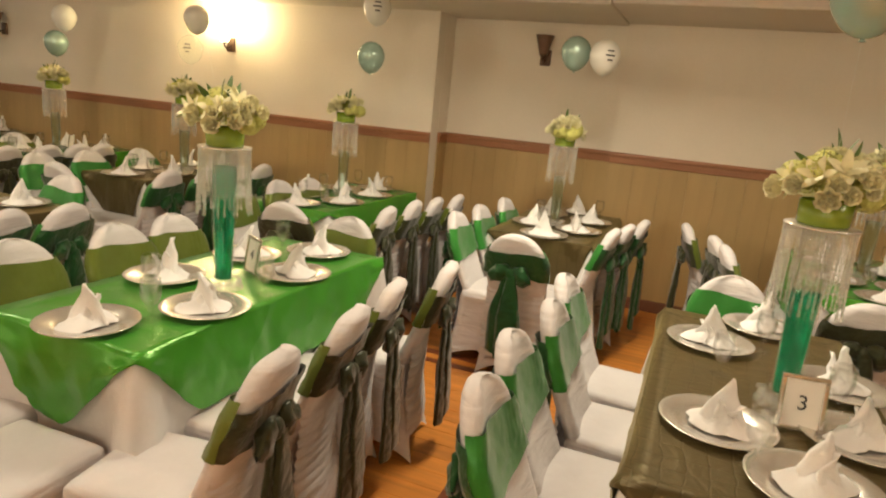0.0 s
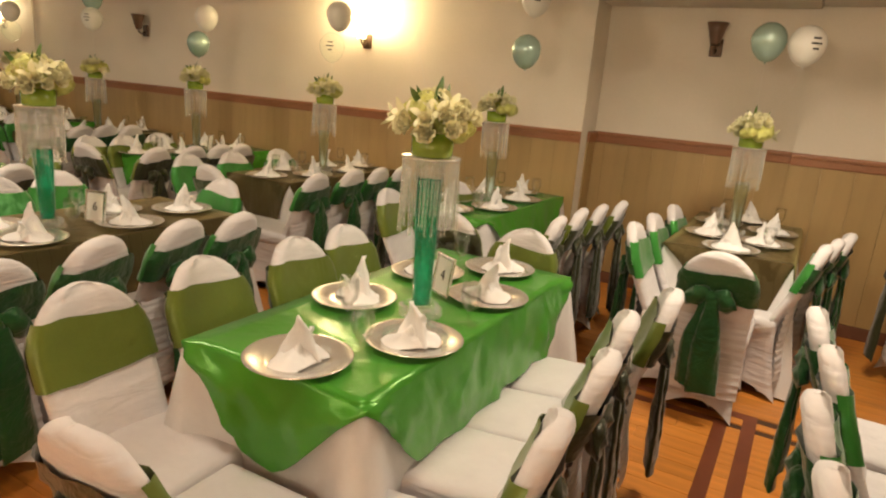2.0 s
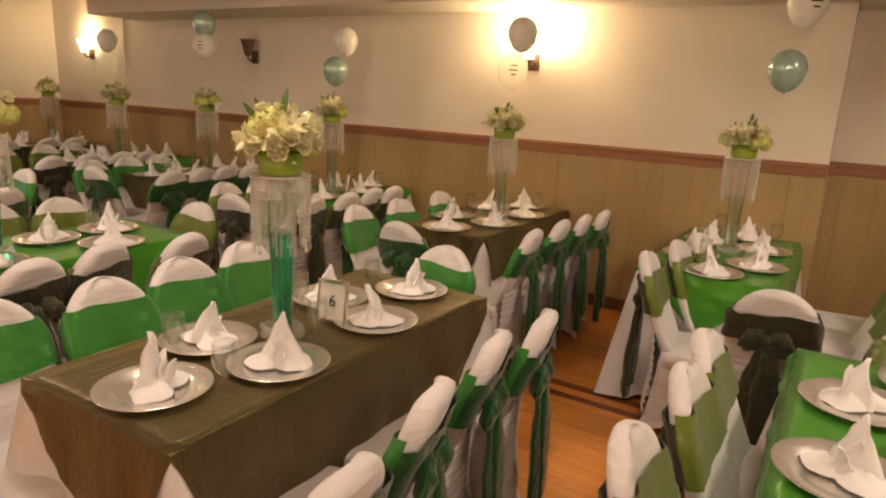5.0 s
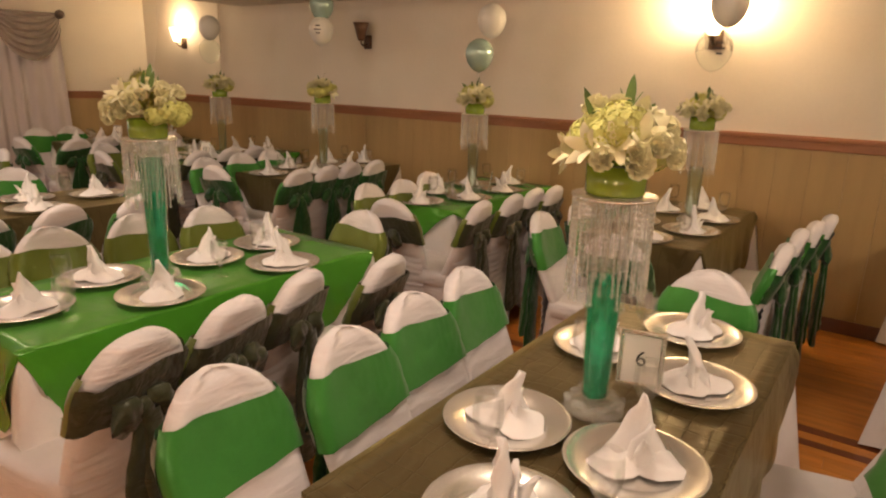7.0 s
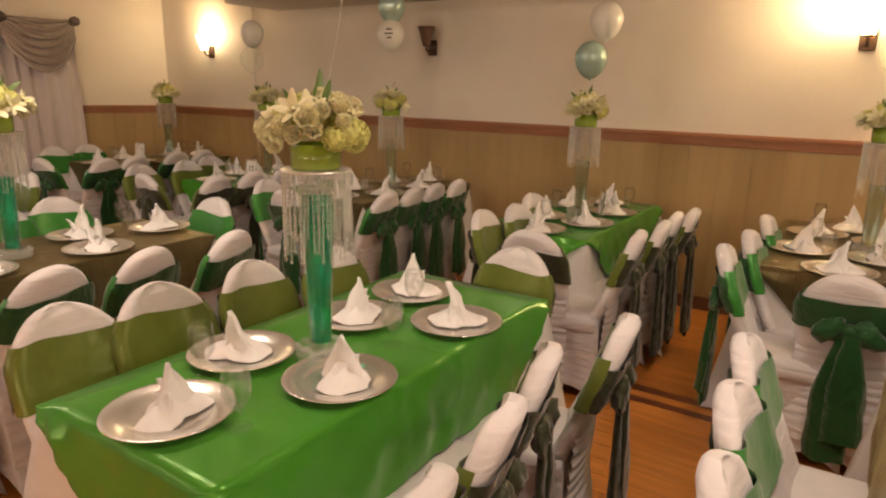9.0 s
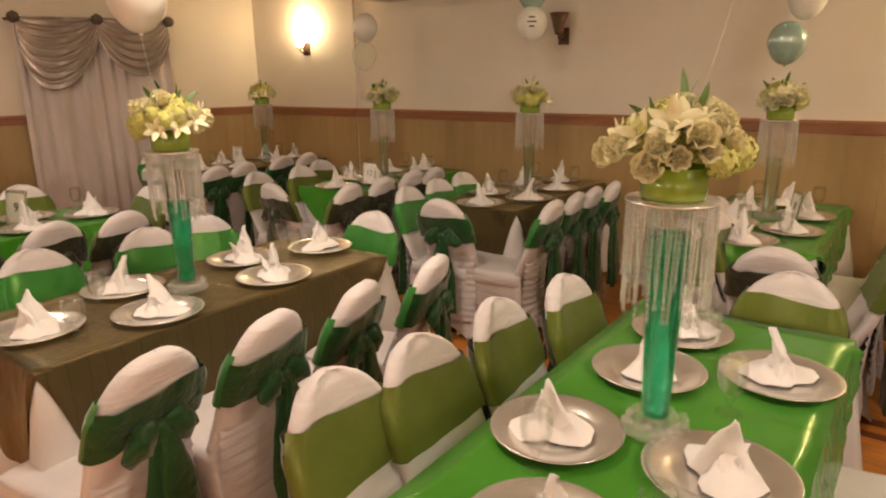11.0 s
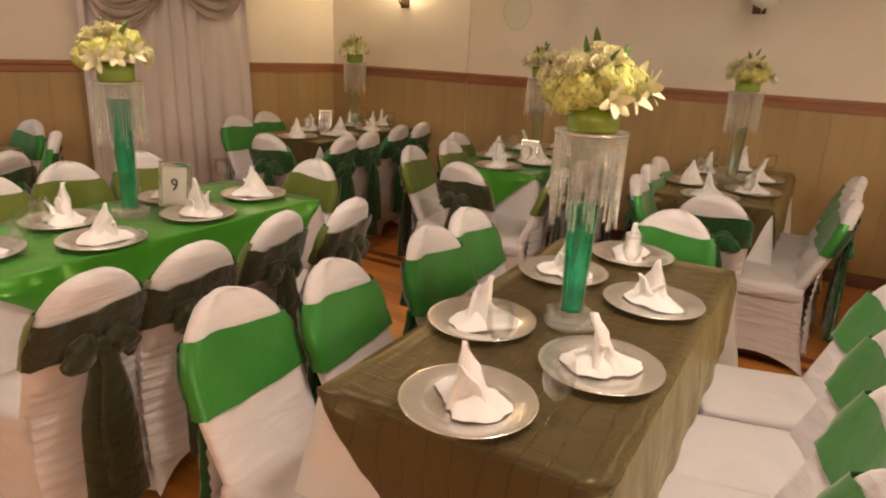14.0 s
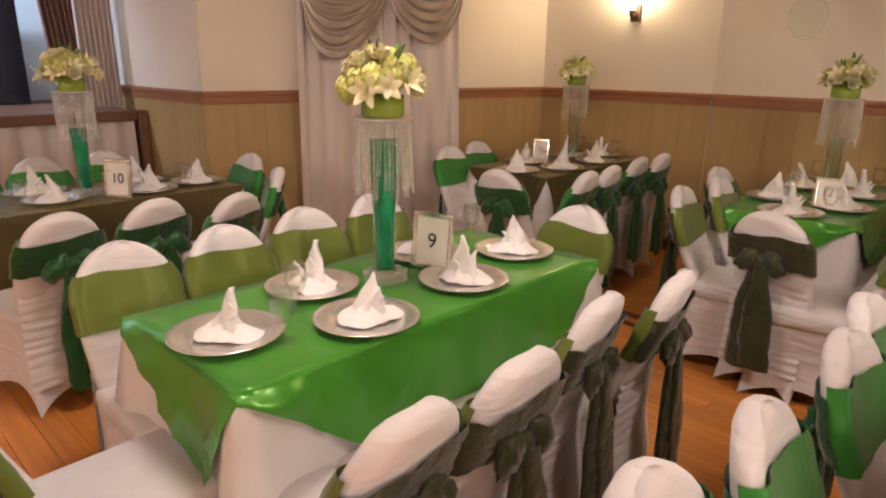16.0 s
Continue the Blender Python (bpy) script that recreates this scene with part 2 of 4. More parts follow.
M_STAGEWOOD = mat("dark_stage_wood", (0.16, 0.075, 0.045), 0.45, spread=0.2, scale=4, fine=40, stretch=(8, 0.6, 8))
M_DRAPE = mat("mauve_stage_drape", (0.20, 0.115, 0.105), 0.75, spread=0.15, scale=3, fine=50, bump=0.15, stretch=(6, 6, 0.5))
M_SCREEN = mat("black_screen", (0.012, 0.012, 0.016), 0.25, spread=0.1)
M_STAGEBACK = mat("pale_blue_backdrop", (0.62, 0.70, 0.78), 0.7, spread=0.06, scale=2)


# ---- mesh helpers ----
def part(name, bm, material, parent=None, label="", smooth=True):
    me = bpy.data.meshes.new(name)
    bm.to_mesh(me)
    bm.free()
    if smooth:
        for f in me.polygons:
            f.use_smooth = True
    me.materials.append(material)
    ob = new(name, me)
    if parent:
        ob.parent = parent
    if label:
        ob["label"] = label
    return ob


def share(name, ob, parent, m):
    """Another object on the mesh of ob."""
    o = new(name, ob.data)
    o.parent = parent
    o.matrix_basis = m
    return o


def thing(name, label, category, group="", kind=""):
    return tagged(new(name), label, category, group, kind)


def box(bm, x0, x1, y0, y1, z0, z1, bevel=0.0):
    g = bmesh.ops.create_cube(bm, size=1.0, matrix=Matrix.LocRotScale(((x0 + x1) / 2, (y0 + y1) / 2, (z0 + z1) / 2), None, (x1 - x0, y1 - y0, z1 - z0)))
    if bevel:
        edges = list({e for v in g["verts"] for e in v.link_edges})
        bmesh.ops.bevel(bm, geom=edges, offset=bevel, segments=2, affect="EDGES", profile=0.6)
    return g["verts"]


def boxed(name, dims, material, parent=None, label="", bevel=0.006):
    bm = bmesh.new()
    box(bm, *dims, bevel=bevel)
    return part(name, bm, material, parent, label, smooth=False)


def grid(bm, rows, cols, fn, loop=False):
    """A sheet of rows x cols points fn(i, j); loop closes the columns."""
    vs = [[bm.verts.new(fn(i, j)) for j in range(cols)] for i in range(rows)]
    for i in range(rows - 1):
        for j in range(cols if loop else cols - 1):
            k = (j + 1) % cols
            bm.faces.new((vs[i][j], vs[i][k], vs[i + 1][k], vs[i + 1][j]))
    return vs


def lathe(bm, profile, seg=24, cap=False):
    vs = grid(bm, len(profile), seg, lambda i, j: (profile[i][0] * math.cos(2 * math.pi * j / seg), profile[i][0] * math.sin(2 * math.pi * j / seg), profile[i][1]), True)
    if cap:
        bm.faces.new(list(reversed(vs[0])))
        bm.faces.new(vs[-1])
    return vs


def tube(bm, points, radius, seg=6):
    """A round bar along a line of points."""
    ring = []
    for i, p in enumerate(points):
        d = (Vector(points[min(i + 1, len(points) - 1)]) - Vector(points[max(i - 1, 0)])).normalized()
        side = d.cross(Vector((0, 0, 1)) if abs(d.z) < 0.9 else Vector((1, 0, 0))).normalized()
        up = side.cross(d)
        ring.append([bm.verts.new(Vector(p) + radius * (math.cos(2 * math.pi * k / seg) * side + math.sin(2 * math.pi * k / seg) * up)) for k in range(seg)])
    for a, b in zip(ring, ring[1:]):
        for k in range(seg):
            bm.faces.new((a[k], a[(k + 1) % seg], b[(k + 1) % seg], b[k]))
    bm.faces.new(list(reversed(ring[0]))), bm.faces.new(ring[-1])


def soft(x):
    x = max(0.0, min(1.0, x))
    return x * x * (3 - 2 * x)


# ---- the room ----
XR, XL, YF, YB = 4.6, -9.52, -1.2, 8.50
NICHE_X, NICHE_Y, NE_X = -0.27, 8.86, 1.22
RAIL0, RAIL1 = 1.200, 1.290


def wall(name, x0, y0, x1, y1, out, z1=CEIL, rail=True, z0=0.0):
    """A wall from (x0, y0) to (x1, y1); out: the unit normal into the room. Wainscot boards, rail and baseboard are its parts."""
    d = Vector((x1 - x0, y1 - y0, 0))
    length = d.length
    m = Matrix.Translation((x0, y0, 0)) @ Matrix.Rotation(math.atan2(d.y, d.x), 4, "Z")
    flip = 1 if (m.to_3x3() @ Vector((0, 1, 0))).dot(Vector((*out, 0))) > 0 else -1
    bm = bmesh.new()
    box(bm, 0, length, min(0, -flip * 0.15), max(0, -flip * 0.15), z0, z1)
    ob = part(name, bm, M_WALL, smooth=False)
    ob.matrix_basis = m
    tagged(ob, "cream painted wall above tan wainscot boards", "wall", kind="structure")
    if rail:
        n = max(1, round(length / 0.21))
        w = length / n
        bm = bmesh.new()
        y = sorted((0.0, flip * 0.012))
        box(bm, 0.0004, w - 0.0004, y[0], y[1], 0.10, RAIL0, bevel=0.0016)
        first = part("wainscot_panel", bm, M_PANEL, ob, smooth=False)
        for i in range(1, n):
            share("wainscot_panel", first, ob, Matrix.Translation((i * w, 0, 0)))
        bm = bmesh.new()
        y = sorted((0.0, flip * 0.022))
        box(bm, 0, length, y[0], y[1], RAIL0, RAIL1, bevel=0.006)
        y = sorted((flip * 0.016, flip * 0.034))
        box(bm, 0, length, y[0], y[1], RAIL0 + 0.055, RAIL1 - 0.008, bevel=0.006)
        part("chair_rail", bm, M_TRIM, ob, "red-brown wooden chair rail", smooth=False)
        bm = bmesh.new()
        y = sorted((0.0, flip * 0.016))
        box(bm, 0, length, y[0], y[1], 0.002, 0.098, bevel=0.004)
        part("baseboard", bm, M_BASE, ob, "dark wooden baseboard", smooth=False)
    return ob


wall("wall_north", -7.95, YB, NICHE_X, YB, (0, -1))
wall("wall_north_corner", XL, YB - 0.02, -7.95, YB - 0.02, (0, -1))
wall("wall_niche_side", NICHE_X, YB + 0.152, NICHE_X, NICHE_Y, (1, 0))
wall("wall_niche", NICHE_X - 0.1, NICHE_Y + 0.002, NE_X, NICHE_Y + 0.002, (0, -1))
wall("wall_north_east", NE_X, NICHE_Y - 0.06, XR, NICHE_Y - 0.06, (0, -1))
wall("wall_east", XR, YF, XR, NICHE_Y - 0.06, (-1, 0))
wall("wall_south", -13.2, YF, XR, YF, (0, 1))
wall("wall_west", -10.35, 5.58, XL, YB - 0.02, (1, 0))
wall("wall_stage_side", -13.2, 5.578, -10.344, 5.578, (0, -1))
wall("wall_stage_back", -13.2, YF, -13.2, 5.578, (1, 0), rail=False)

bm = bmesh.new()
box(bm, -13.4, XR + 0.2, YF - 0.2, 9.1, CEIL, CEIL + 0.1)
box(bm, -7.55, NICHE_X - 0.002, 7.82, YB - 0.002, 2.285, CEIL - 0.002, bevel=0.015)
box(bm, NICHE_X + 0.002, NE_X - 0.002, 7.82, NICHE_Y - 0.002, 2.28, CEIL - 0.002, bevel=0.015)
box(bm, NE_X + 0.002, XR - 0.002, 7.82, NICHE_Y - 0.064, 2.29, CEIL - 0.002, bevel=0.015)
box(bm, -7.55, XR - 0.002, 7.0, 7.816, 2.44, CEIL - 0.002, bevel=0.015)
tagged(part("ceiling", bm, M_CEIL, smooth=False), "cream painted ceiling with a stepped soffit along the wall", "ceiling", kind="structure")

# floor: sub-floor, boards, two inlay stripes
bm = bmesh.new()
box(bm, -13.4, XR + 0.2, YF - 0.2, 9.1, -0.12, -0.006)
floor = tagged(part("floor", bm, M_SUB, smooth=False), "orange varnished wooden board floor with dark inlay stripes", "floor", kind="structure")


# ---- chairs ----
def back_point(u, v):
    """Middle of the backrest: u across -1..1, v up 0..1 -> x, y, z and the half width there."""
    z = 0.44 + 0.465 * v
    half = 0.172 + 0.010 * math.sin(math.pi * min(1, v))
    if v > 0.60:
        half *= math.sqrt(max(0.0, 1 - ((v - 0.60) / 0.40) ** 2))
    y = -0.185 - 0.175 * v - 0.012 * math.sin(math.pi * v) + 0.02 * u * u
    return u * half, y, z


def chair_band(bm, v0, v1, gap, first, last, rows=6, cols=14, wob=0.003):
    """Half of a sash wrapped round the backrest, over the angles first to last."""
    def fn(i, j):
        v = v0 + (v1 - v0) * i / (rows - 1)
        a = radians(first + (last - first) * j / (cols - 1))
        u, side = math.cos(a), math.sin(a)
        vv = v + 0.012 * math.sin(3 * a + i) - 0.03 * u * (0.5 - i / (rows - 1))
        x, y, z = back_point(u, vv)
        wide = 1 + gap / 0.17
        return (x * wide, y + (0.030 + gap) * (1 if side > 0 else -1) * min(1, abs(side) * 2.2) + wob * math.sin(7 * a + 2 * i), z)
    grid(bm, rows, cols, fn)


def rumple(bm, freq, size, seed):
    for v in bm.verts:
        v.co += size * noise.noise_vector(v.co * freq + Vector((seed, 2 * seed, 0)))


def build_chair(label, group, band, bow, seed):
    rnd = random.Random(seed)
    ch = thing("banquet_chair", label, "chair", group)
    # backrest cover, rounded top
    bm = bmesh.new()
    rows, cols = 17, 20

    def fn(i, j):
        t = i / (rows - 1)
        v = 1.2 * t if t < 0.5 else 0.60 + 0.40 * math.sin((t - 0.5) * 2 * radians(89.6))
        a = 2 * math.pi * j / cols
        x, y, z = back_point(math.cos(a), v)
        edge = min(1.0, math.sqrt(max(0.0, 1 - ((max(v, 0.6) - 0.6) / 0.4) ** 2)) * 1.9)
        s = math.sin(a)
        return (x, y + 0.030 * edge * (1 if s > 0 else -1) * min(1, abs(s) * 1.9), z)
    grid(bm, rows, cols, fn, True)
    part("backrest", bm, M_COVER, ch)
    # padded seat
    bm = bmesh.new()
    box(bm, -0.183, 0.183, -0.205, 0.215, 0.378, 0.468)
    bmesh.ops.bevel(bm, geom=list(bm.edges), offset=0.036, segments=3, affect="EDGES", profile=0.6)
    for v in bm.verts:
        if v.co.z > 0.46:
            v.co.z += 0.012 * (1 - (v.co.x / 0.19) ** 2) * (1 - (v.co.y / 0.21) ** 2)
    part("seat", bm, M_COVER, ch)
    # stretch skirt to four feet, hem arched between them
    bm = bmesh.new()
    corners = [(-0.176, 0.205), (0.176, 0.205), (0.176, -0.205), (-0.176, -0.205)]
    feet = [(-0.180, 0.225), (0.180, 0.225), (0.182, -0.275), (-0.182, -0.275)]
    per, nr = 9, 9

    def skirt(i, j):
        k, f = divmod(j, per)
        f /= per
        a, b, c, d = corners[k], corners[(k + 1) % 4], feet[k], feet[(k + 1) % 4]
        top = Vector((a[0] + (b[0] - a[0]) * f, a[1] + (b[1] - a[1]) * f, 0.425))
        arch = math.sin(math.pi * f)
        low = Vector((c[0] + (d[0] - c[0]) * f, c[1] + (d[1] - c[1]) * f, 0.006 + 0.075 * arch ** 0.8))
        mid = Vector((0, 0, 0)) + Vector(((c[0] + d[0]) / 2, (c[1] + d[1]) / 2, 0))
        low -= 0.16 * arch * Vector((mid.x, mid.y, 0))
        t = i / (nr - 1)
        p = top.lerp(low, t)
        pull = math.sin(math.pi * t) * 0.055
        p.x *= 1 - pull * (1 + arch)
        p.y *= 1 - pull * (1 + arch)
        return p
    grid(bm, nr, 4 * per, skirt, True)
    part("skirt", bm, M_COVER, ch)
    # gathered cloth behind the backrest
    bm = bmesh.new()

    def rear(i, j):
        t, u = i / 47, -1 + 2 * j / 14
        rib = math.sin(i * math.pi / 2 + 2.2 * noise.noise(Vector((u * 1.6, t * 5, seed))))
        zz = 0.60 - 0.47 * t
        return (u * (0.170 + 0.014 * t), -0.272 + 0.03 * t - 0.035 * soft(2 * t - 1) + 0.03 * u * u + 0.0045 * rib * (0.5 + 0.5 * u * u), zz)
    grid(bm, 48, 15, rear)
    part("gathered_back", bm, M_GATHER, ch)
    # sash band, bow and tails
    bm = bmesh.new()
    chair_band(bm, 0.43, 0.81, 0.010, -8, 188)
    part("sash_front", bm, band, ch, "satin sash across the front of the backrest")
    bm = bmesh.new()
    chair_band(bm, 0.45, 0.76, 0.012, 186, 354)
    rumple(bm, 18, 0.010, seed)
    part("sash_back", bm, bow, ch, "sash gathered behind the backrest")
    kx, ky, kz = rnd.uniform(-0.02, 0.02), -0.326, 0.67
    for s in (-1, 1):
        bm = bmesh.new()
        rx = rnd.uniform(0.9, 1.1)

        def loop(i, j):
            t, a = i / 9, 2 * math.pi * j / 12
            body = math.sin(math.pi * min(1, 0.06 + 0.92 * t)) ** 0.7
            pleat = 1 + 0.18 * math.cos(5 * a + 4 * t)
            return (kx + s * (0.008 + 0.115 * rx * t), ky - 0.020 - 0.006 * t + 0.026 * body * pleat * math.sin(a), kz + 0.012 - 0.035 * t * t + 0.052 * body * pleat * math.cos(a))
        grid(bm, 10, 12, loop, True)
        rumple(bm, 26, 0.016, seed + 3 * s)
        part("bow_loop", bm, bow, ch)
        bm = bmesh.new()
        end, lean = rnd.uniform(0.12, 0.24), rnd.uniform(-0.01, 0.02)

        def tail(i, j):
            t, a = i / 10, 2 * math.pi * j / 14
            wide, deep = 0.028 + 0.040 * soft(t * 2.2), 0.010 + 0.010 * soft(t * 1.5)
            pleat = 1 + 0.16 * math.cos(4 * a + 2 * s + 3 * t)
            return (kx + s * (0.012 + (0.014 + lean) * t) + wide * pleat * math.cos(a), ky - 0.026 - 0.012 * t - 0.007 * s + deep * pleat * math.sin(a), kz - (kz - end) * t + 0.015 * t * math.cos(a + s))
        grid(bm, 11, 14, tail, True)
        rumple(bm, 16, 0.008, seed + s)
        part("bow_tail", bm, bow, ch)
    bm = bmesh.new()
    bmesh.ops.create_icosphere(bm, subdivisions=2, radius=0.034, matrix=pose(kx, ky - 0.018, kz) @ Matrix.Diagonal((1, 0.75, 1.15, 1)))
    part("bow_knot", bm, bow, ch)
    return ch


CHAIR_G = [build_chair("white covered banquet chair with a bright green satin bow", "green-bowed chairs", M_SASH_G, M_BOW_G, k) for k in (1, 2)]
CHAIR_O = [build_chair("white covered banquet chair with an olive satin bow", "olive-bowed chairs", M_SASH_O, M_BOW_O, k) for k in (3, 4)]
rng = random.Random(7)
FREE = {id(c): True for c in CHAIR_G + CHAIR_O}


def put_chair(kind, x, y, face):
    """face: the degrees by which its front is turned from +y, anticlockwise. The backrest's top stands at (x, y)."""
    src = rng.choice(kind)
    a = face + rng.uniform(-2, 2)
    px, py = x - 0.36 * math.sin(radians(a)), y + 0.36 * math.cos(radians(a))
    m = pose(px, py, 0, 0, 0, a)
    if FREE.get(id(src)):
        FREE[id(src)] = False
        src.matrix_basis = m
        return src
    return copy_thing(src, m)


# ---- tables ----
TW, TL, TH = 0.70, 1.58, 0.745


def build_table(label, cloth, overlay_label, seed, cx, cy, length=TL, drop=0.30, hem=(0.36, 0.36, 0.36)):
    """hem: how far from its corners the overlay's edge reaches its full drop: front end from one side, from the other, and along the side."""
    rnd = random.Random(seed)
    tb = thing("banquet_table", label, "table", "banquet tables")
    hx, hy = TW / 2, length / 2
    boxed("tabletop", (-hx + 0.02, hx - 0.02, -hy + 0.02, hy - 0.02, 0.705, 0.735), M_BASE, tb)
    leg = boxed("leg", (-0.02, 0.02, -0.02, 0.02, 0, 0.705), M_BRONZE, tb)
    leg.matrix_basis = pose(-hx + 0.1, -hy + 0.12, 0)
    for x, y in ((hx - 0.1, -hy + 0.12), (-hx + 0.1, hy - 0.12), (hx - 0.1, hy - 0.12)):
        share("leg", leg, tb, pose(x, y, 0))
    tb.location = (cx, cy, 0)
    # white floor-length cloth
    ring = []
    for (ax, ay), (bx, by), n in (((-hx, -hy), (hx, -hy), 16), ((hx, -hy), (hx, hy), 30), ((hx, hy), (-hx, hy), 16), ((-hx, hy), (-hx, -hy), 30)):
        for i in range(n):
            f = i / n
            near = min(f, 1 - f) * (n / 20)
            ring.append((ax + (bx - ax) * f, ay + (by - ay) * f, near))
    bm = bmesh.new()
    count = len(ring)
    ph = rnd.uniform(0, 6)

    def skirt(i, j):
        t = i / 9
        x, y, near = ring[j]
        fin = math.exp(-(near / 0.075) ** 2)
        ripple = 0.010 * math.sin(j * 1.05 + ph) + 0.006 * math.sin(j * 2.3 + ph)
        out = t * (0.012 + 0.17 * fin + ripple)
        s = Vector((x / hx if abs(abs(x) - hx) < 1e-6 else 0, y / hy if abs(abs(y) - hy) < 1e-6 else 0, 0))
        s = s.normalized() if s.length else s
        return (x + s.x * out, y + s.y * out, TH - (TH - 0.012 - 0.02 * (1 - fin)) * t)
    vs = grid(bm, 10, count, skirt, True)
    bm.faces.new(list(reversed(vs[0])))
    under = tagged(part("tablecloth", bm, M_LINEN), "white floor-length linen tablecloth with folded corners", "tablecloth", "white tablecloths")
    under.location = (cx, cy, 0)
    # coloured overlay: top sheet and a hem that runs out at the corners
    bm = bmesh.new()
    hx2, hy2, zt = hx + 0.004, hy + 0.004, TH + 0.006
    nx, ny = 13, 25
    top = grid(bm, ny, nx, lambda i, j: (-hx2 + 2 * hx2 * j / (nx - 1), -hy2 + 2 * hy2 * i / (ny - 1), zt + (0.0025 * noise.noise(Vector((j * 0.7, i * 0.7, seed))) if 0 < i < ny - 1 and 0 < j < nx - 1 else 0.004)))
    border = [top[0][j] for j in range(nx)] + [top[i][nx - 1] for i in range(1, ny)] + [top[ny - 1][j] for j in range(nx - 2, -1, -1)] + [top[i][0] for i in range(ny - 2, 0, -1)]
    sides = [(0, nx - 1, 0, -1), (nx - 1, nx - 1 + ny - 1, 1, 0), (nx + ny - 2, 2 * nx + ny - 3, 0, 1), (2 * nx + ny - 3, 2 * nx + 2 * ny - 4, -1, 0)]
    for k, (a, b, ox, oy) in enumerate(sides):
        dm = drop * (0.95 if k % 2 else 1.0)
        strip = []
        cnt = (b - a) * 3
        for i in range(cnt + 1):
            f = i / 3
            p, q = border[(a + int(f)) % len(border)].co, border[(a + min(int(f) + 1, b - a)) % len(border)].co
            base = p.lerp(q, f - int(f))
            step = 2 * hx2 / (nx - 1) if k % 2 == 0 else 2 * hy2 / (ny - 1)
            run, full = f * step, (b - a) * step
            edge = min(run, full - run)
            first, last = ((hem[0], hem[1]), (hem[2], 0.30), (0.36, 0.36), (0.36, hem[0]))[k]
            rise = min(1.0, run / first, (full - run) / last)
            d = 0.014 + dm * (0.55 * rise + 0.45 * soft(rise)) * (1 + 0.03 * math.sin(run * 9 + seed))
            ends = soft(edge / 0.05)
            col = []
            for r in range(9):
                t = r / 8
                crush = noise.noise(Vector((run * 9 + t * d * 8, t * d * 20 - run * 5, seed + 3 * k))) + 0.45 * noise.noise(Vector((run * 22 - t * d * 18, t * d * 40, seed + 7 * k)))
                o = (0.024 * math.sin(min(1, t * 1.3) * math.pi / 2) + (0.015 if cloth is M_GREEN else 0.006) * crush * min(1, t * 2.5) + 0.006 * math.sin(run * 24 + seed) * t) * ends
                col.append(bm.verts.new(base + Vector((ox * o, oy * o, -d * t))))
            strip.append(col)
        for c0, c1 in zip(strip, strip[1:]):
            for r in range(8):
                bm.faces.new((c0[r], c0[r + 1], c1[r + 1], c1[r]))
    bmesh.ops.remove_doubles(bm, verts=list(bm.verts), dist=0.0008)
    bmesh.ops.recalc_face_normals(bm, faces=list(bm.faces))
    for e in bm.edges:
        e.smooth = not (len(e.link_faces) == 2 and e.calc_face_angle(0) > 0.9 and min(v.co.z for v in e.verts) > zt - 0.001)
    over = tagged(part("overlay_cloth", bm, cloth), overlay_label, "tablecloth", "coloured overlays")
    over.location = (cx, cy, 0)
    return tb


# ---- place settings ----
def build_plate():
    bm = bmesh.new()
    lathe(bm, [(0.001, 0.004), (0.09, 0.004), (0.105, 0.007), (0.112, 0.013), (0.15, 0.017), (0.161, 0.020), (0.164, 0.018), (0.155, 0.012), (0.115, 0.005), (0.10, 0.0), (0.001, 0.0)], 40)
    return tagged(part("charger_plate", bm, M_SILVER), "round brushed silver charger plate", "plate", "charger plates")


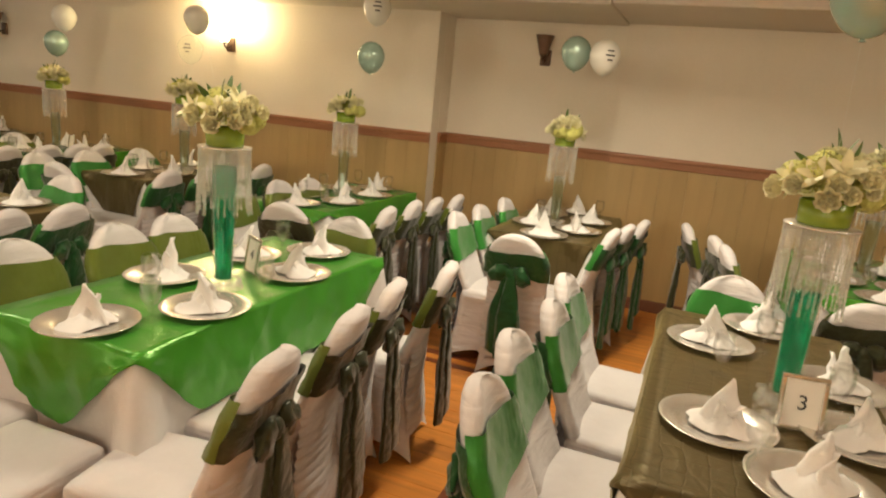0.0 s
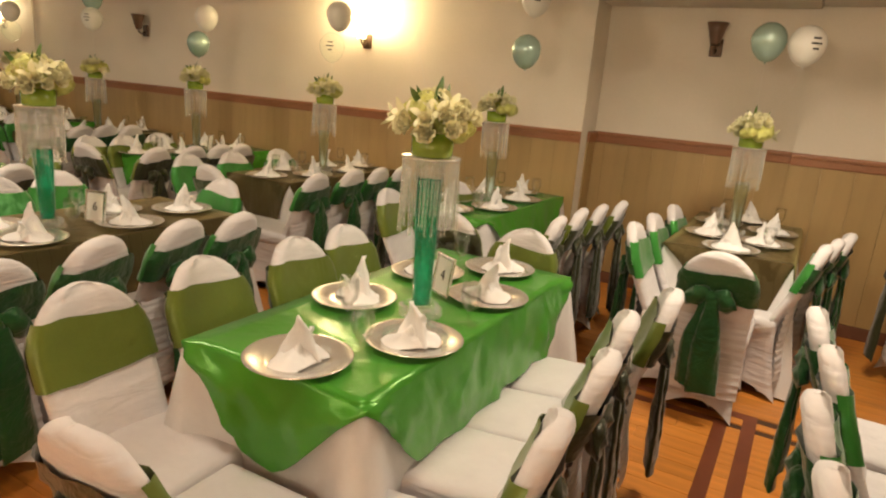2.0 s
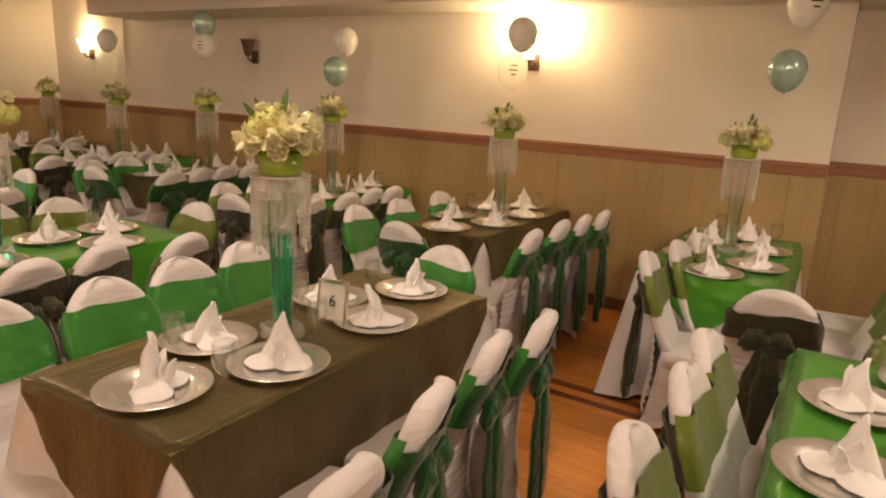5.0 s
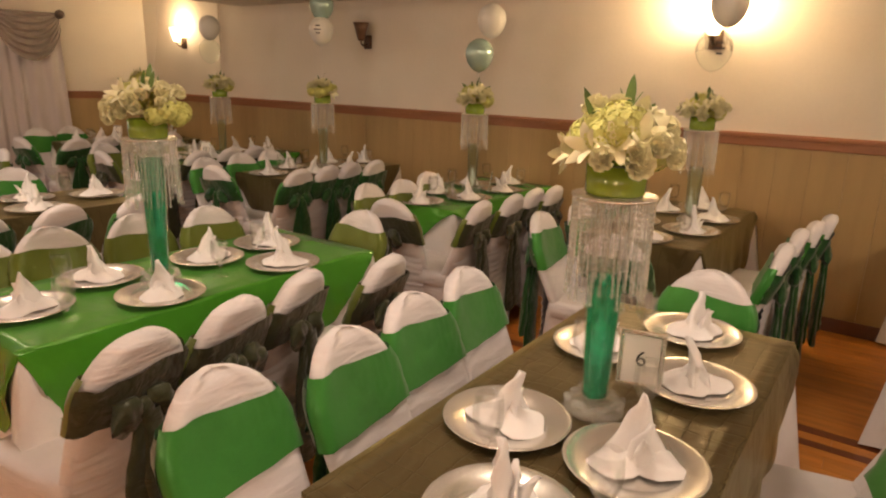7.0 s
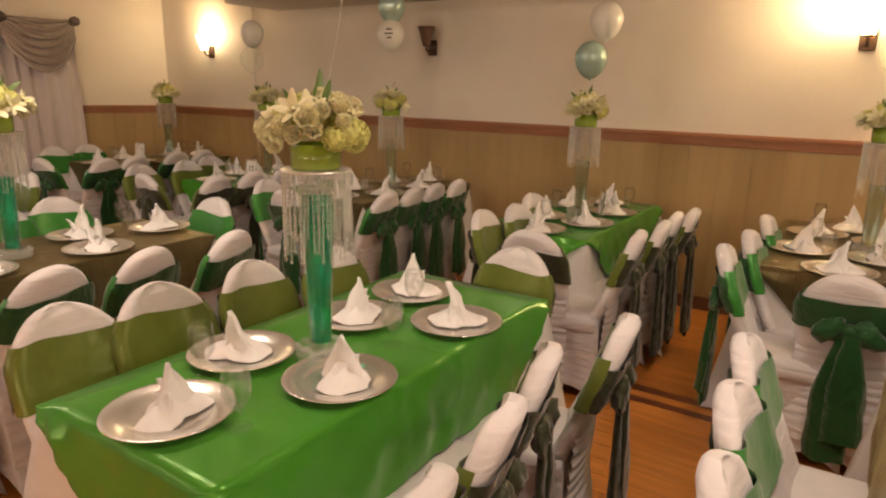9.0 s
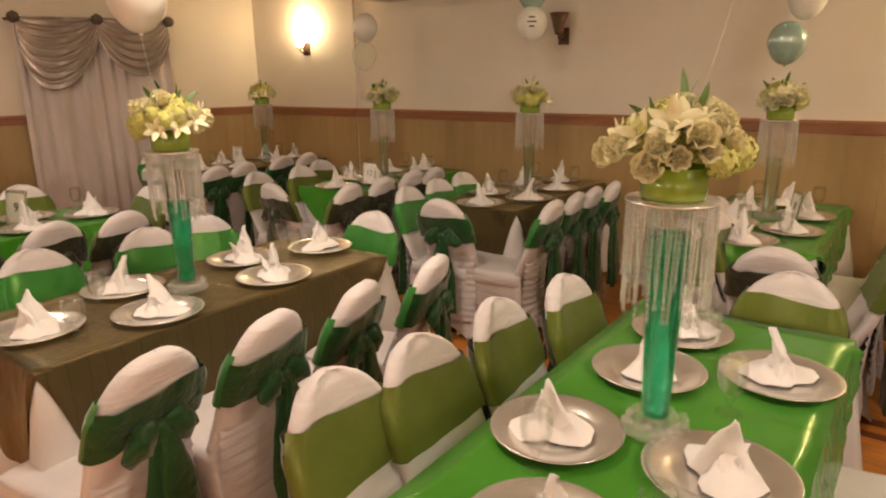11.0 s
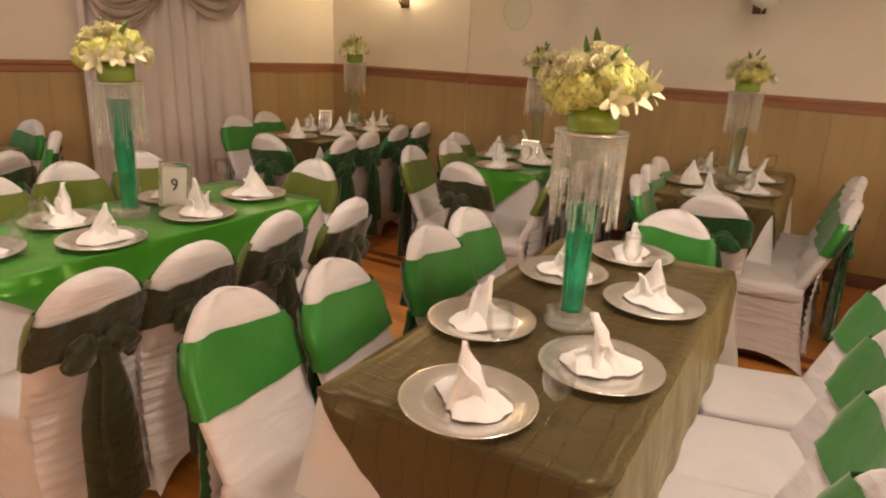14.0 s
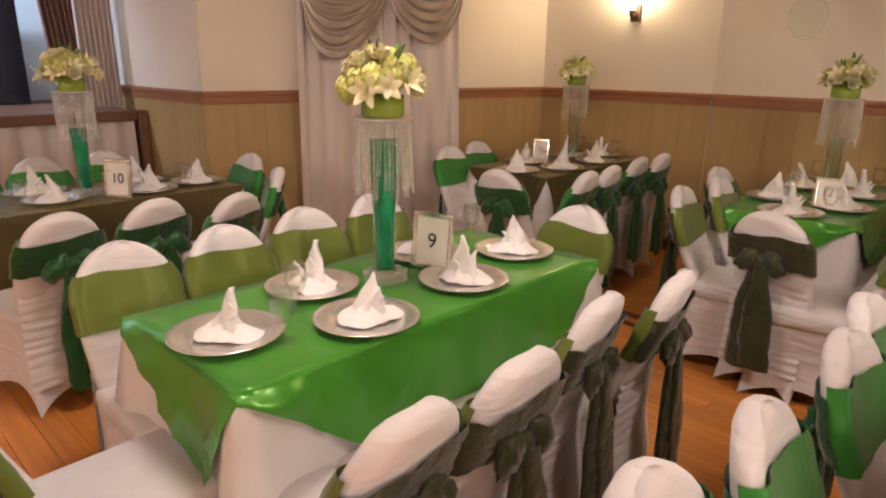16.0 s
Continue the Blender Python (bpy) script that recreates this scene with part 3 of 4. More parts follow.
def build_napkin(seed):
    """A folded napkin: a creased fold spread on the plate, one tall peak standing out of it and lower flaps round it."""
    rnd = random.Random(seed)
    bm = bmesh.new()
    seg, rows = 22, 7
    side, p1 = rnd.uniform(0, 6.28), rnd.uniform(0, 6)

    def spread(i, j):
        t, a = i / (rows - 1), 2 * math.pi * j / seg
        edge = 1 + 0.26 * math.cos(2 * a + p1) + 0.14 * math.cos(3 * a + 2 * p1) + 0.07 * math.cos(7 * a)
        r = 0.082 * edge * (1 - t) + 0.004
        z = 0.004 + 0.046 * t ** 0.75 + 0.007 * math.sin(5 * a + 3 * t + p1) * math.sin(math.pi * t)
        return (r * math.cos(a), r * math.sin(a), z)
    vs = grid(bm, rows, seg, spread, True)
    bm.faces.new(vs[-1])

    def flap(turn, width, tall, lean, bow, shift, depth=0.015):
        """A doubled corner of the cloth, drawn to a point."""
        m = pose(0, 0, 0, 0, 0, turn)
        n, k = 8, 14

        def fn(i, j):
            t, a = i / (n - 1), 2 * math.pi * j / k
            w = width * (1 - t) ** 1.05 + 0.004
            u = math.cos(a)
            d = depth * (1 - 0.75 * t) * (1 + 0.35 * math.cos(3 * a + 5 * t))
            return m @ Vector((u * w + 0.012 * math.sin(2.2 * t + p1) * t, shift + math.sin(a) * d + bow * u * u * (1 - t) + lean * t * t + 0.006 * math.sin(9 * t + 4 * u), 0.012 + (tall - 0.012) * t - 0.010 * u * u * (1 - t)))
        top = grid(bm, n, k, fn, True)
        bm.faces.new(top[-1])
    base = math.degrees(side)
    flap(base, rnd.uniform(0.062, 0.078), rnd.uniform(0.140, 0.170), rnd.uniform(-0.03, 0.03), rnd.uniform(-0.04, 0.04), 0.0, 0.024)
    flap(base + rnd.uniform(40, 80), rnd.uniform(0.054, 0.066), rnd.uniform(0.080, 0.115), rnd.uniform(-0.035, 0.0), 0.02, -0.012)
    flap(base + rnd.uniform(-80, -40), rnd.uniform(0.048, 0.062), rnd.uniform(0.055, 0.090), rnd.uniform(0.01, 0.05), -0.02, 0.016)
    if seed % 2:
        flap(base + rnd.uniform(150, 200), 0.034, rnd.uniform(0.06, 0.12), 0.04, 0.01, 0.022)
    rumple(bm, 30, 0.006, seed)
    for v in bm.verts:
        v.co.z = max(0.003, v.co.z)
    return tagged(part("folded_napkin", bm, M_NAPKIN), "white cloth napkin folded to a standing peak", "napkin", "folded napkins")


def build_glass():
    bm = bmesh.new()
    lathe(bm, [(0.001, 0.004), (0.02, 0.003), (0.033, 0.0), (0.034, 0.002), (0.012, 0.008), (0.006, 0.014), (0.0055, 0.03), (0.012, 0.038), (0.006, 0.046), (0.02, 0.056), (0.033, 0.078), (0.037, 0.10), (0.036, 0.13), (0.033, 0.155), (0.0322, 0.155), (0.035, 0.13), (0.036, 0.10), (0.032, 0.079), (0.018, 0.058), (0.001, 0.054)], 24)
    return tagged(part("water_goblet", bm, M_GLASS), "clear stemmed glass water goblet", "glass", "water goblets")


PLATE = build_plate()
NAPKINS = [build_napkin(k) for k in (1, 2, 3, 4, 5, 6)]
GOBLET = build_glass()
USED = set()


def place(src, m):
    if src.name not in USED:
        USED.add(src.name)
        src.matrix_basis = m
        return src
    return copy_thing(src, m)


# ---- centrepieces ----
DISC = 0.575


def build_centrepiece(fill, liquid, label):
    cp = thing("vase_centrepiece", label, "centrepiece", "centrepieces")
    bm = bmesh.new()
    lathe(bm, [(0.001, 0.0), (0.075, 0.0), (0.08, 0.004), (0.08, 0.012), (0.075, 0.016), (0.03, 0.018), (0.001, 0.018)], 32)
    part("base", bm, M_CRYSTAL, cp, "thick clear glass foot")
    bm = bmesh.new()
    tube_r = lambda z: 0.034 + 0.020 * (z / DISC) ** 0.8
    zs = [0.02 + (DISC - 0.024) * i / 8 for i in range(9)]
    lathe(bm, [(0.001, 0.02)] + [(tube_r(z), z) for z in zs] + [(tube_r(z) - 0.004, z) for z in reversed(zs)], 24)
    part("tube", bm, M_GLASS, cp, "tapered clear glass tube")
    bm = bmesh.new()
    top = DISC * fill
    zl = [0.045 + (top - 0.045) * i / 6 for i in range(7)]
    lathe(bm, [(0.001, 0.045)] + [(tube_r(z) - 0.006, z) for z in zl] + [(0.001, top)], 20)
    part("water_beads", bm, liquid, cp, "coloured water beads filling the tube")
    rnd = random.Random(11)
    for k in range(9):
        bm = bmesh.new()
        for q in range(3):
            a, r = 2 * math.pi * (k * 3 + q) / 27, 0.060 + 0.012 * (k % 2)
            bmesh.ops.create_icosphere(bm, subdivisions=1, radius=0.011, matrix=pose(r * math.cos(a), r * math.sin(a), 0.028 + 0.004 * q))
        part("base_crystal", bm, M_CRYSTAL, cp)
    bm = bmesh.new()
    lathe(bm, [(0.001, DISC - 0.002), (0.102, DISC - 0.002), (0.105, DISC + 0.002), (0.102, DISC + 0.006), (0.001, DISC + 0.006)], 36)
    part("top_disc", bm, M_SILVER, cp, "thin silver disc")
    bm = bmesh.new()
    drum = [(0.001, DISC + 0.008), (0.068, DISC + 0.008), (0.072, DISC + 0.012), (0.074, DISC + 0.078), (0.070, DISC + 0.078), (0.068, DISC + 0.02), (0.001, DISC + 0.02)]
    lathe(bm, drum, 28)
    bowl = part("bowl", bm, M_BOWL, cp, "lime green round bowl")
    bm = bmesh.new()
    lathe(bm, [(0.001, DISC + 0.066), (0.068, DISC + 0.066)], 20)
    part("moss", bm, M_STEM, bowl)
    # bead strands round the rim
    firsts = []
    for n in (12, 15, 17):
        bm = bmesh.new()
        prof = [(0.0008, 0.0)]
        for i in range(n):
            z, big = -0.010 - 0.0150 * i, 1.3 if i == n - 1 else 1.0
            prof += [(0.0024, z + 0.0070), (0.0042 * big, z + 0.002), (0.0042 * big, z - 0.002), (0.0024, z - 0.0070 * big)]
        lathe(bm, prof, 6)
        firsts.append(part("crystal_strand", bm, M_CRYSTAL, cp, smooth=False))
    for k in range(60):
        a = 2 * math.pi * k / 60
        m = pose(0.097 * math.cos(a), 0.097 * math.sin(a), DISC - 0.002, rnd.uniform(-2, 2), rnd.uniform(-2, 2), rnd.uniform(0, 90))
        if k < 3:
            firsts[k].matrix_basis = m
        else:
            share("crystal_strand", firsts[(k * 7 + k // 4) % 3], cp, m)
    return cp


def petal_sheet(bm, m, length, width, curl, n=4, tip=0.80):
    def fn(i, j):
        t, w = i / n, -1 + j
        return m @ Vector((w * width * math.sin(math.pi * (0.12 + tip * t)) ** 0.7, curl * t * t * length - 0.18 * width * (1 - w * w), length * t))
    grid(bm, n + 1, 3, fn)


def build_bouquet(seed):
    rnd = random.Random(seed)
    bq = thing("flower_bouquet", "loose bouquet of cream roses, lilies and yellow-green hydrangea", "flowers", "bouquets")
    # one rose, one hydrangea head, one leaf; then spread over a dome
    bm = bmesh.new()
    for ring, (count, tilt, size) in enumerate(((4, -3, 0.040), (5, 5, 0.043), (6, 14, 0.042), (6, 27, 0.036))):
        for k in range(count):
            petal_sheet(bm, pose(0, 0, 0, 0, 0, 360 * k / count + 31 * ring) @ pose(0, 0.004 + 0.003 * ring, 0, -tilt, 0, 0), size, 0.016 + 0.003 * ring, -0.42 + 0.16 * ring)
    rose = part("rose", bm, M_PETAL, bq, "cream rose")
    bm = bmesh.new()
    for ring in (0, 1):
        for k in range(3):
            petal_sheet(bm, pose(0, 0, 0, 0, 0, 120 * k + 60 * ring) @ pose(0, 0.004, 0, -20 - 22 * ring, 0, 0), 0.058 - 0.005 * ring, 0.015, 0.40, 6, 0.85)
    lily = part("lily", bm, M_PETAL, bq, "cream lily with pointed petals")
    bm = bmesh.new()
    for k in range(46):
        z = 1 - 1.55 * (k + 0.5) / 46
        a = k * 2.39996
        r = math.sqrt(max(0, 1 - z * z))
        d = Vector((r * math.cos(a), r * math.sin(a), z))
        m = Matrix.Translation(d * 0.034) @ d.to_track_quat("Z", "Y").to_matrix().to_4x4() @ pose(0, 0, 0, 0, 0, rnd.uniform(0, 90))
        for q in range(4):
            c = m @ pose(0, 0, 0, 0, 0, 90 * q)
            vs = [bm.verts.new(c @ Vector(p)) for p in ((0, 0, 0), (0.006, 0.004, 0.003), (0.0105, 0, 0.001), (0.006, -0.004, 0.003))]
            bm.faces.new(vs)
    bmesh.ops.create_icosphere(bm, subdivisions=1, radius=0.030)
    hyd = part("hydrangea_head", bm, M_HYDR, bq, "yellow-green hydrangea head")
    bm = bmesh.new()
    petal_sheet(bm, Matrix(), 0.105, 0.014, 0.25, 5, 0.87)
    leaf = part("leaf", bm, M_LEAF, bq, "dark green leaf")
    seen = set()

    def put(src, name, m):
        if src.name in seen:
            return share(name, src, bq, m)
        seen.add(src.name)
        src.matrix_basis = m
    total = 40
    for k in range(total):
        z = 1 - 1.18 * (k + 0.5) / total
        a = k * 2.39996 + rnd.uniform(-0.2, 0.2)
        r = math.sqrt(max(0, 1 - z * z))
        d = Vector((r * math.cos(a), r * math.sin(a), z + 0.08)).normalized()
        turn = d.to_track_quat("Z", "Y").to_matrix().to_4x4()
        rad = rnd.uniform(0.088, 0.118)
        p = Vector((d.x * rad * 1.18, d.y * rad * 1.18, 0.030 + d.z * rad * 0.92))
        if k % 5 == 2:
            put(lily, "lily", Matrix.Translation(p * 0.94) @ turn @ pose(0, 0, 0, 0, 0, rnd.uniform(0, 360)) @ Matrix.Scale(rnd.uniform(0.8, 1.1), 4))
        elif k % 5 in (0, 3):
            put(rose, "rose", Matrix.Translation(p) @ turn @ pose(0, 0, 0, 0, 0, rnd.uniform(0, 360)) @ Matrix.Scale(rnd.uniform(0.8, 1.1), 4))
        else:
            put(hyd, "hydrangea_head", Matrix.Translation(p * 0.88) @ turn @ Matrix.Scale(rnd.uniform(0.9, 1.25), 4))
    for k in range(6):
        a, e = 2.4 * k + rnd.uniform(0, 1), rnd.uniform(40, 88)
        m = pose(0, 0, 0.05, 0, 0, math.degrees(a)) @ pose(0.06 * math.cos(radians(e)), 0, 0.06 * math.sin(radians(e)), 0, 90 - e, 0) @ Matrix.Scale(rnd.uniform(0.6, 0.9), 4)
        put(leaf, "leaf", m @ pose(0, 0, 0.02, 0, 0, rnd.uniform(-60, 60)))
    return bq


CENTRE = [build_centrepiece(f, M_LIQUID, "tall glass vase with teal water beads and hanging crystals") for f in (0.66, 0.88)]
CENTRE.append(build_centrepiece(0.62, M_WATER, "tall glass vase with pale aqua water and hanging crystals"))
BOUQUETS = [build_bouquet(k) for k in (1, 2, 3)]


def build_frame(number):
    fr = thing("table_number_frame", "silver photo frame with a white table number card" if number else "silver photo frame with a white card", "frame", "table number frames")
    w, h, b = 0.064, 0.083, 0.014
    for name, d in (("frame_rail", (-w, w, -0.006, 0.006, 0.0, b)), ("frame_rail", (-w, w, -0.006, 0.006, 2 * h - b, 2 * h)), ("frame_stile", (-w, -w + b, -0.0055, 0.0055, b, 2 * h - b)), ("frame_stile", (w - b, w, -0.0055, 0.0055, b, 2 * h - b))):
        boxed(name, d, M_FRAME, fr, bevel=0.003)
    boxed("card", (-w + b, w - b, -0.001, 0.003, b, 2 * h - b), M_CARD, fr, "white number card", bevel=0)
    boxed("easel_leg", (-0.018, 0.018, 0.006, 0.05, 0.0, 0.004), M_INK, fr, bevel=0)
    if number:
        cu = bpy.data.curves.new("number", "FONT")
        cu.body, cu.size, cu.align_x, cu.align_y, cu.extrude = number, 0.062, "CENTER", "CENTER", 0.0006
        tmp = bpy.data.objects.new("tmp", cu)
        scene.collection.objects.link(tmp)
        bpy.context.view_layer.update()
        me = bpy.data.meshes.new_from_object(tmp.evaluated_get(bpy.context.evaluated_depsgraph_get()))
        bpy.data.objects.remove(tmp)
        me.materials.clear()
        me.materials.append(M_INK)
        ob = new("number", me)
        ob.parent = fr
        ob.matrix_basis = pose(0, -0.003, h, 90, 0, 0)
    else:
        boxed("printed_bar", (-0.006, 0.006, -0.0035, -0.001, h - 0.022, h + 0.022), M_INK, fr, bevel=0)
    return fr


# ---- lay out the hall ----
GREEN_LABEL = "bright green satin overlay cloth draped over a table"
BROWN_LABEL = "iridescent dark brown taffeta overlay cloth on a table"
# a table: centre, green cloth?, vase, number card (dx, dy, turn, number) or None, near row?, then its own
# seats as (x, y, face) of the backrest's top, its plates and its goblets
def row(x, ys, face):
    """Chairs side by side along the table."""
    return [(x + 0.02 * math.sin(7 * y), y, face) for y in ys]


TABLES = [
    (2.25, 5.57, False, 2.30, 5.50, (0.03, -0.17, 8, "3"), True,
     row(1.48, (4.84, 5.22, 5.63, 6.05), -90) + row(3.06, (4.95, 5.33, 5.72, 6.10), 100) + [(2.18, 6.62, 180)],
     ((2.33, 5.00), (2.11, 5.23), (2.49, 5.35), (2.09, 5.97), (2.50, 5.76), (2.30, 6.30)), ((2.20, 5.06), (2.46, 5.55), (2.12, 5.65), (2.28, 6.02))),
    (0.135, 5.465, True, 0.22, 5.36, (-0.06, 0.24, -28, "4"), True,
     [(-0.53, 4.54, -90), (-0.52, 4.98, -88), (-0.49, 5.44, -92), (-0.50, 5.78, -90), (1.00, 4.70, 101), (0.99, 5.13, 101), (0.95, 5.51, 105), (1.02, 5.90, 103), (0.19, 6.44, 180), (0.24, 4.06, 2)],
     ((0.15, 4.79), (0.34, 5.13), (-0.06, 5.33), (0.33, 5.70), (-0.03, 5.82), (0.19, 6.11)), ((0.05, 5.15), (0.27, 4.94), (0.02, 6.03), (0.40, 5.40))),
    (-1.78, 5.23, False, -1.79, 5.15, (0.05, 0.20, 14, "6"), True,
     [(-2.52, 4.49, -90), (-2.46, 4.87, -87), (-2.50, 5.23, -92), (-2.53, 5.59, -90), (-0.90, 4.49, 97), (-0.96, 4.91, 105), (-1.00, 5.33, 105), (-0.96, 5.62, 103), (-1.75, 6.22, 180)],
     ((-1.76, 4.62), (-1.61, 4.96), (-1.94, 4.95), (-1.61, 5.46), (-1.93, 5.56), (-1.73, 5.87)), ((-1.92, 5.37), (-1.90, 4.79), (-1.60, 4.74), (-1.67, 5.20), (-1.86, 5.75))),
    (-3.635, 5.15, True, -3.63, 5.03, None, True,
     [(-4.32, 4.58, -90), (-4.28, 4.88, -92), (-4.26, 5.26, -88), (-4.19, 5.62, -90), (-2.84, 4.51, 101), (-2.86, 4.85, 101), (-2.92, 5.19, 106), (-2.82, 5.55, 101), (-3.50, 6.13, 180)],
     ((-3.67, 4.53), (-3.45, 4.92), (-3.82, 4.88), (-3.43, 5.50), (-3.75, 5.33), (-3.76, 5.68)), ((-3.48, 4.59), (-3.79, 4.72), (-3.64, 5.53), (-3.50, 5.22))),
    (-5.585, 5.055, False, -5.58, 4.99, None, True,
     [(-6.32, 4.31, -90), (-6.26, 4.66, -88), (-6.23, 5.17, -92), (-6.26, 5.50, -90), (-4.76, 4.40, 101), (-4.73, 4.78, 101), (-4.71, 5.16, 105), (-4.70, 5.58, 105), (-5.52, 6.10, 180)],
     ((-5.61, 4.41), (-5.41, 4.76), (-5.80, 4.83), (-5.41, 5.30), (-5.76, 5.39), (-5.61, 5.76)), ((-5.42, 4.47), (-5.66, 4.66), (-5.76, 5.63), (-5.56, 5.55))),
    (-7.54, 4.87, True, -7.60, 4.89, (0.03, 0.20, 18, "9"), True,
     [(-8.24, 4.20, -90), (-8.21, 4.57, -88), (-8.26, 4.97, -92), (-8.28, 5.38, -90), (-6.68, 4.19, 93), (-6.67, 4.53, 92), (-6.74, 4.98, 98), (-6.68, 5.33, 98), (-7.42, 5.91, 180), (-7.50, 3.54, 0)],
     ((-7.54, 4.24), (-7.35, 4.60), (-7.71, 4.65), (-7.39, 5.08), (-7.73, 5.20), (-7.49, 5.50)), ((-7.40, 4.34), (-7.58, 4.50), (-7.74, 5.00), (-7.76, 5.53))),
    (-9.92, 4.62, False, -9.90, 4.62, (0.20, 0.10, 34, "10"), True,
     [(-8.82, 4.20, 99), (-8.83, 4.60, 101), (-8.70, 4.94, 107), (-9.22, 5.48, 150), (-9.85, 5.66, 180), (-10.60, 4.15, -90), (-10.60, 4.55, -90), (-10.62, 4.95, -90)],
     ((-9.92, 4.00), (-9.85, 4.44), (-9.80, 4.93), (-9.86, 5.26), (-10.14, 4.42), (-10.12, 4.98)), ((-9.72, 4.25), (-9.78, 4.70), (-9.70, 5.12))),
    (2.95, 7.90, True, 2.95, 7.85, None, False,
     [(2.14, 7.42, -80), (2.08, 7.70, -78), (1.90, 8.05, -80), (2.74, 6.50, 0), (3.64, 7.20, 97), (3.64, 7.60, 97)], (), ()),
    (1.03, 8.13, False, 1.0, 8.0, None, False,
     [(0.54, 7.10, -90), (0.56, 7.50, -90), (0.59, 7.98, -90), (1.07, 6.70, 0), (1.53, 7.40, 83), (1.59, 7.65, 85), (1.66, 7.93, 87)], (), ()),
    (-0.70, 7.77, True, -0.70, 7.80, None, False,
     [(-0.96, 6.80, -86), (-0.90, 7.20, -90), (-0.84, 7.50, -90), (-0.32, 6.48, 4), (0.20, 6.91, 97), (0.21, 7.28, 97), (0.26, 7.54, 97), (0.32, 7.81, 97)], (), ()),
    (-2.35, 7.75, False, -2.24, 7.70, None, False,
     [(-2.80, 6.74, -86), (-2.76, 7.15, -90), (-2.75, 7.66, -90), (-2.28, 6.50, -3), (-1.58, 6.90, 97), (-1.57, 7.30, 97), (-1.53, 7.58, 97), (-1.49, 7.85, 97)], (), ()),
    (-3.88, 7.70, True, -3.88, 7.74, (0.12, 0.05, -60, ""), False,
     [(-4.09, 6.76, -84), (-4.03, 7.06, -90), (-4.13, 7.48, -90), (-3.62, 6.44, 3), (-3.17, 6.80, 97), (-3.14, 7.13, 97), (-3.15, 7.43, 97), (-3.10, 7.62, 97)], (), ()),
    (-5.56, 7.77, False, -5.53, 7.78, None, False,
     [(-5.90, 6.78, -86), (-5.94, 7.16, -90), (-5.96, 7.50, -90), (-5.44, 6.54, 2), (-4.84, 6.90, 97), (-4.84, 7.20, 97), (-4.83, 7.44, 97), (-4.81, 7.71, 97)], (), ()),
    (-6.93, 7.72, True, -6.88, 7.68, (0.06, -0.26, 10, "12"), False,
     [(-7.34, 6.68, -84), (-7.31, 7.10, -88), (-7.46, 7.46, -90), (-6.79, 6.38, -4), (-6.27, 6.68, 97), (-6.27, 7.02, 97), (-6.28, 7.36, 97), (-6.26, 7.62, 97)], (), ()),
    (-8.75, 7.72, False, -8.84, 7.98, (-0.10, -0.30, 20, "11"), False,
     [(-9.25, 6.92, -90), (-9.31, 7.30, -90), (-8.31, 6.36, 4), (-7.89, 6.74, 97), (-7.90, 7.03, 97), (-7.96, 7.50, 97), (-7.94, 7.79, 97)], (), ()),
]
HEMS = {1: (0.34, 0.30, 0.26), 3: (0.42, 0.12, 0.10), 5: (0.50, 0.14, 0.40)}
PLATES = ((0.02, -0.60), (0.18, -0.26), (-0.17, -0.23), (0.18, 0.20), (-0.16, 0.28), (0.02, 0.56))
GOBLETS = ((0.19, -0.51), (-0.05, -0.42), (-0.16, -0.02), (0.20, 0.42), (-0.15, 0.50))
for n, (cx, cy, green, vx, vy, fr, near, seats, plates, goblets) in enumerate(TABLES):
    length = TL if near else 1.42
    build_table("rectangular banquet table under a white cloth and coloured overlay", M_GREEN if green else M_BROWN, GREEN_LABEL if green else BROWN_LABEL, n + 1, cx, cy, length, 0.28 if green else 0.36, HEMS.get(n, (0.40, 0.12, 0.12) if not green else (0.36, 0.36, 0.36)))
    kind = CHAIR_O if green else CHAIR_G
    zt = TH + 0.010
    for x, y, face in seats:
        put_chair(kind, x, y, face)
    for px, py in plates or [(cx + dx + rng.uniform(-0.015, 0.015), cy + dy + rng.uniform(-0.015, 0.015)) for dx, dy in PLATES]:
        place(PLATE, pose(px, py, zt, 0, 0, rng.uniform(0, 360)))
        place(rng.choice(NAPKINS), pose(px + rng.uniform(-0.012, 0.012), py + rng.uniform(-0.012, 0.012), zt + 0.006, 0, 0, rng.uniform(0, 360)))
    for gx, gy in goblets or [(cx + dx + rng.uniform(-0.02, 0.02), cy + dy + rng.uniform(-0.02, 0.02)) for dx, dy in GOBLETS]:
        place(GOBLET, pose(gx, gy, zt))
    place(CENTRE[n % 2 if near else 2], pose(vx, vy, zt, 0, 0, rng.uniform(0, 360)))
    place(BOUQUETS[n % 3], pose(vx, vy, zt + DISC + 0.07, 0, 0, rng.uniform(0, 360)) @ Matrix.Scale(1.0 if near else 0.92, 4))
    if fr:
        build_frame(fr[3]).matrix_basis = pose(vx + fr[0], vy + fr[1], zt, -8, 0, fr[2]) @ Matrix.Scale(1.3 if n in (5, 6) else 1.0, 4)


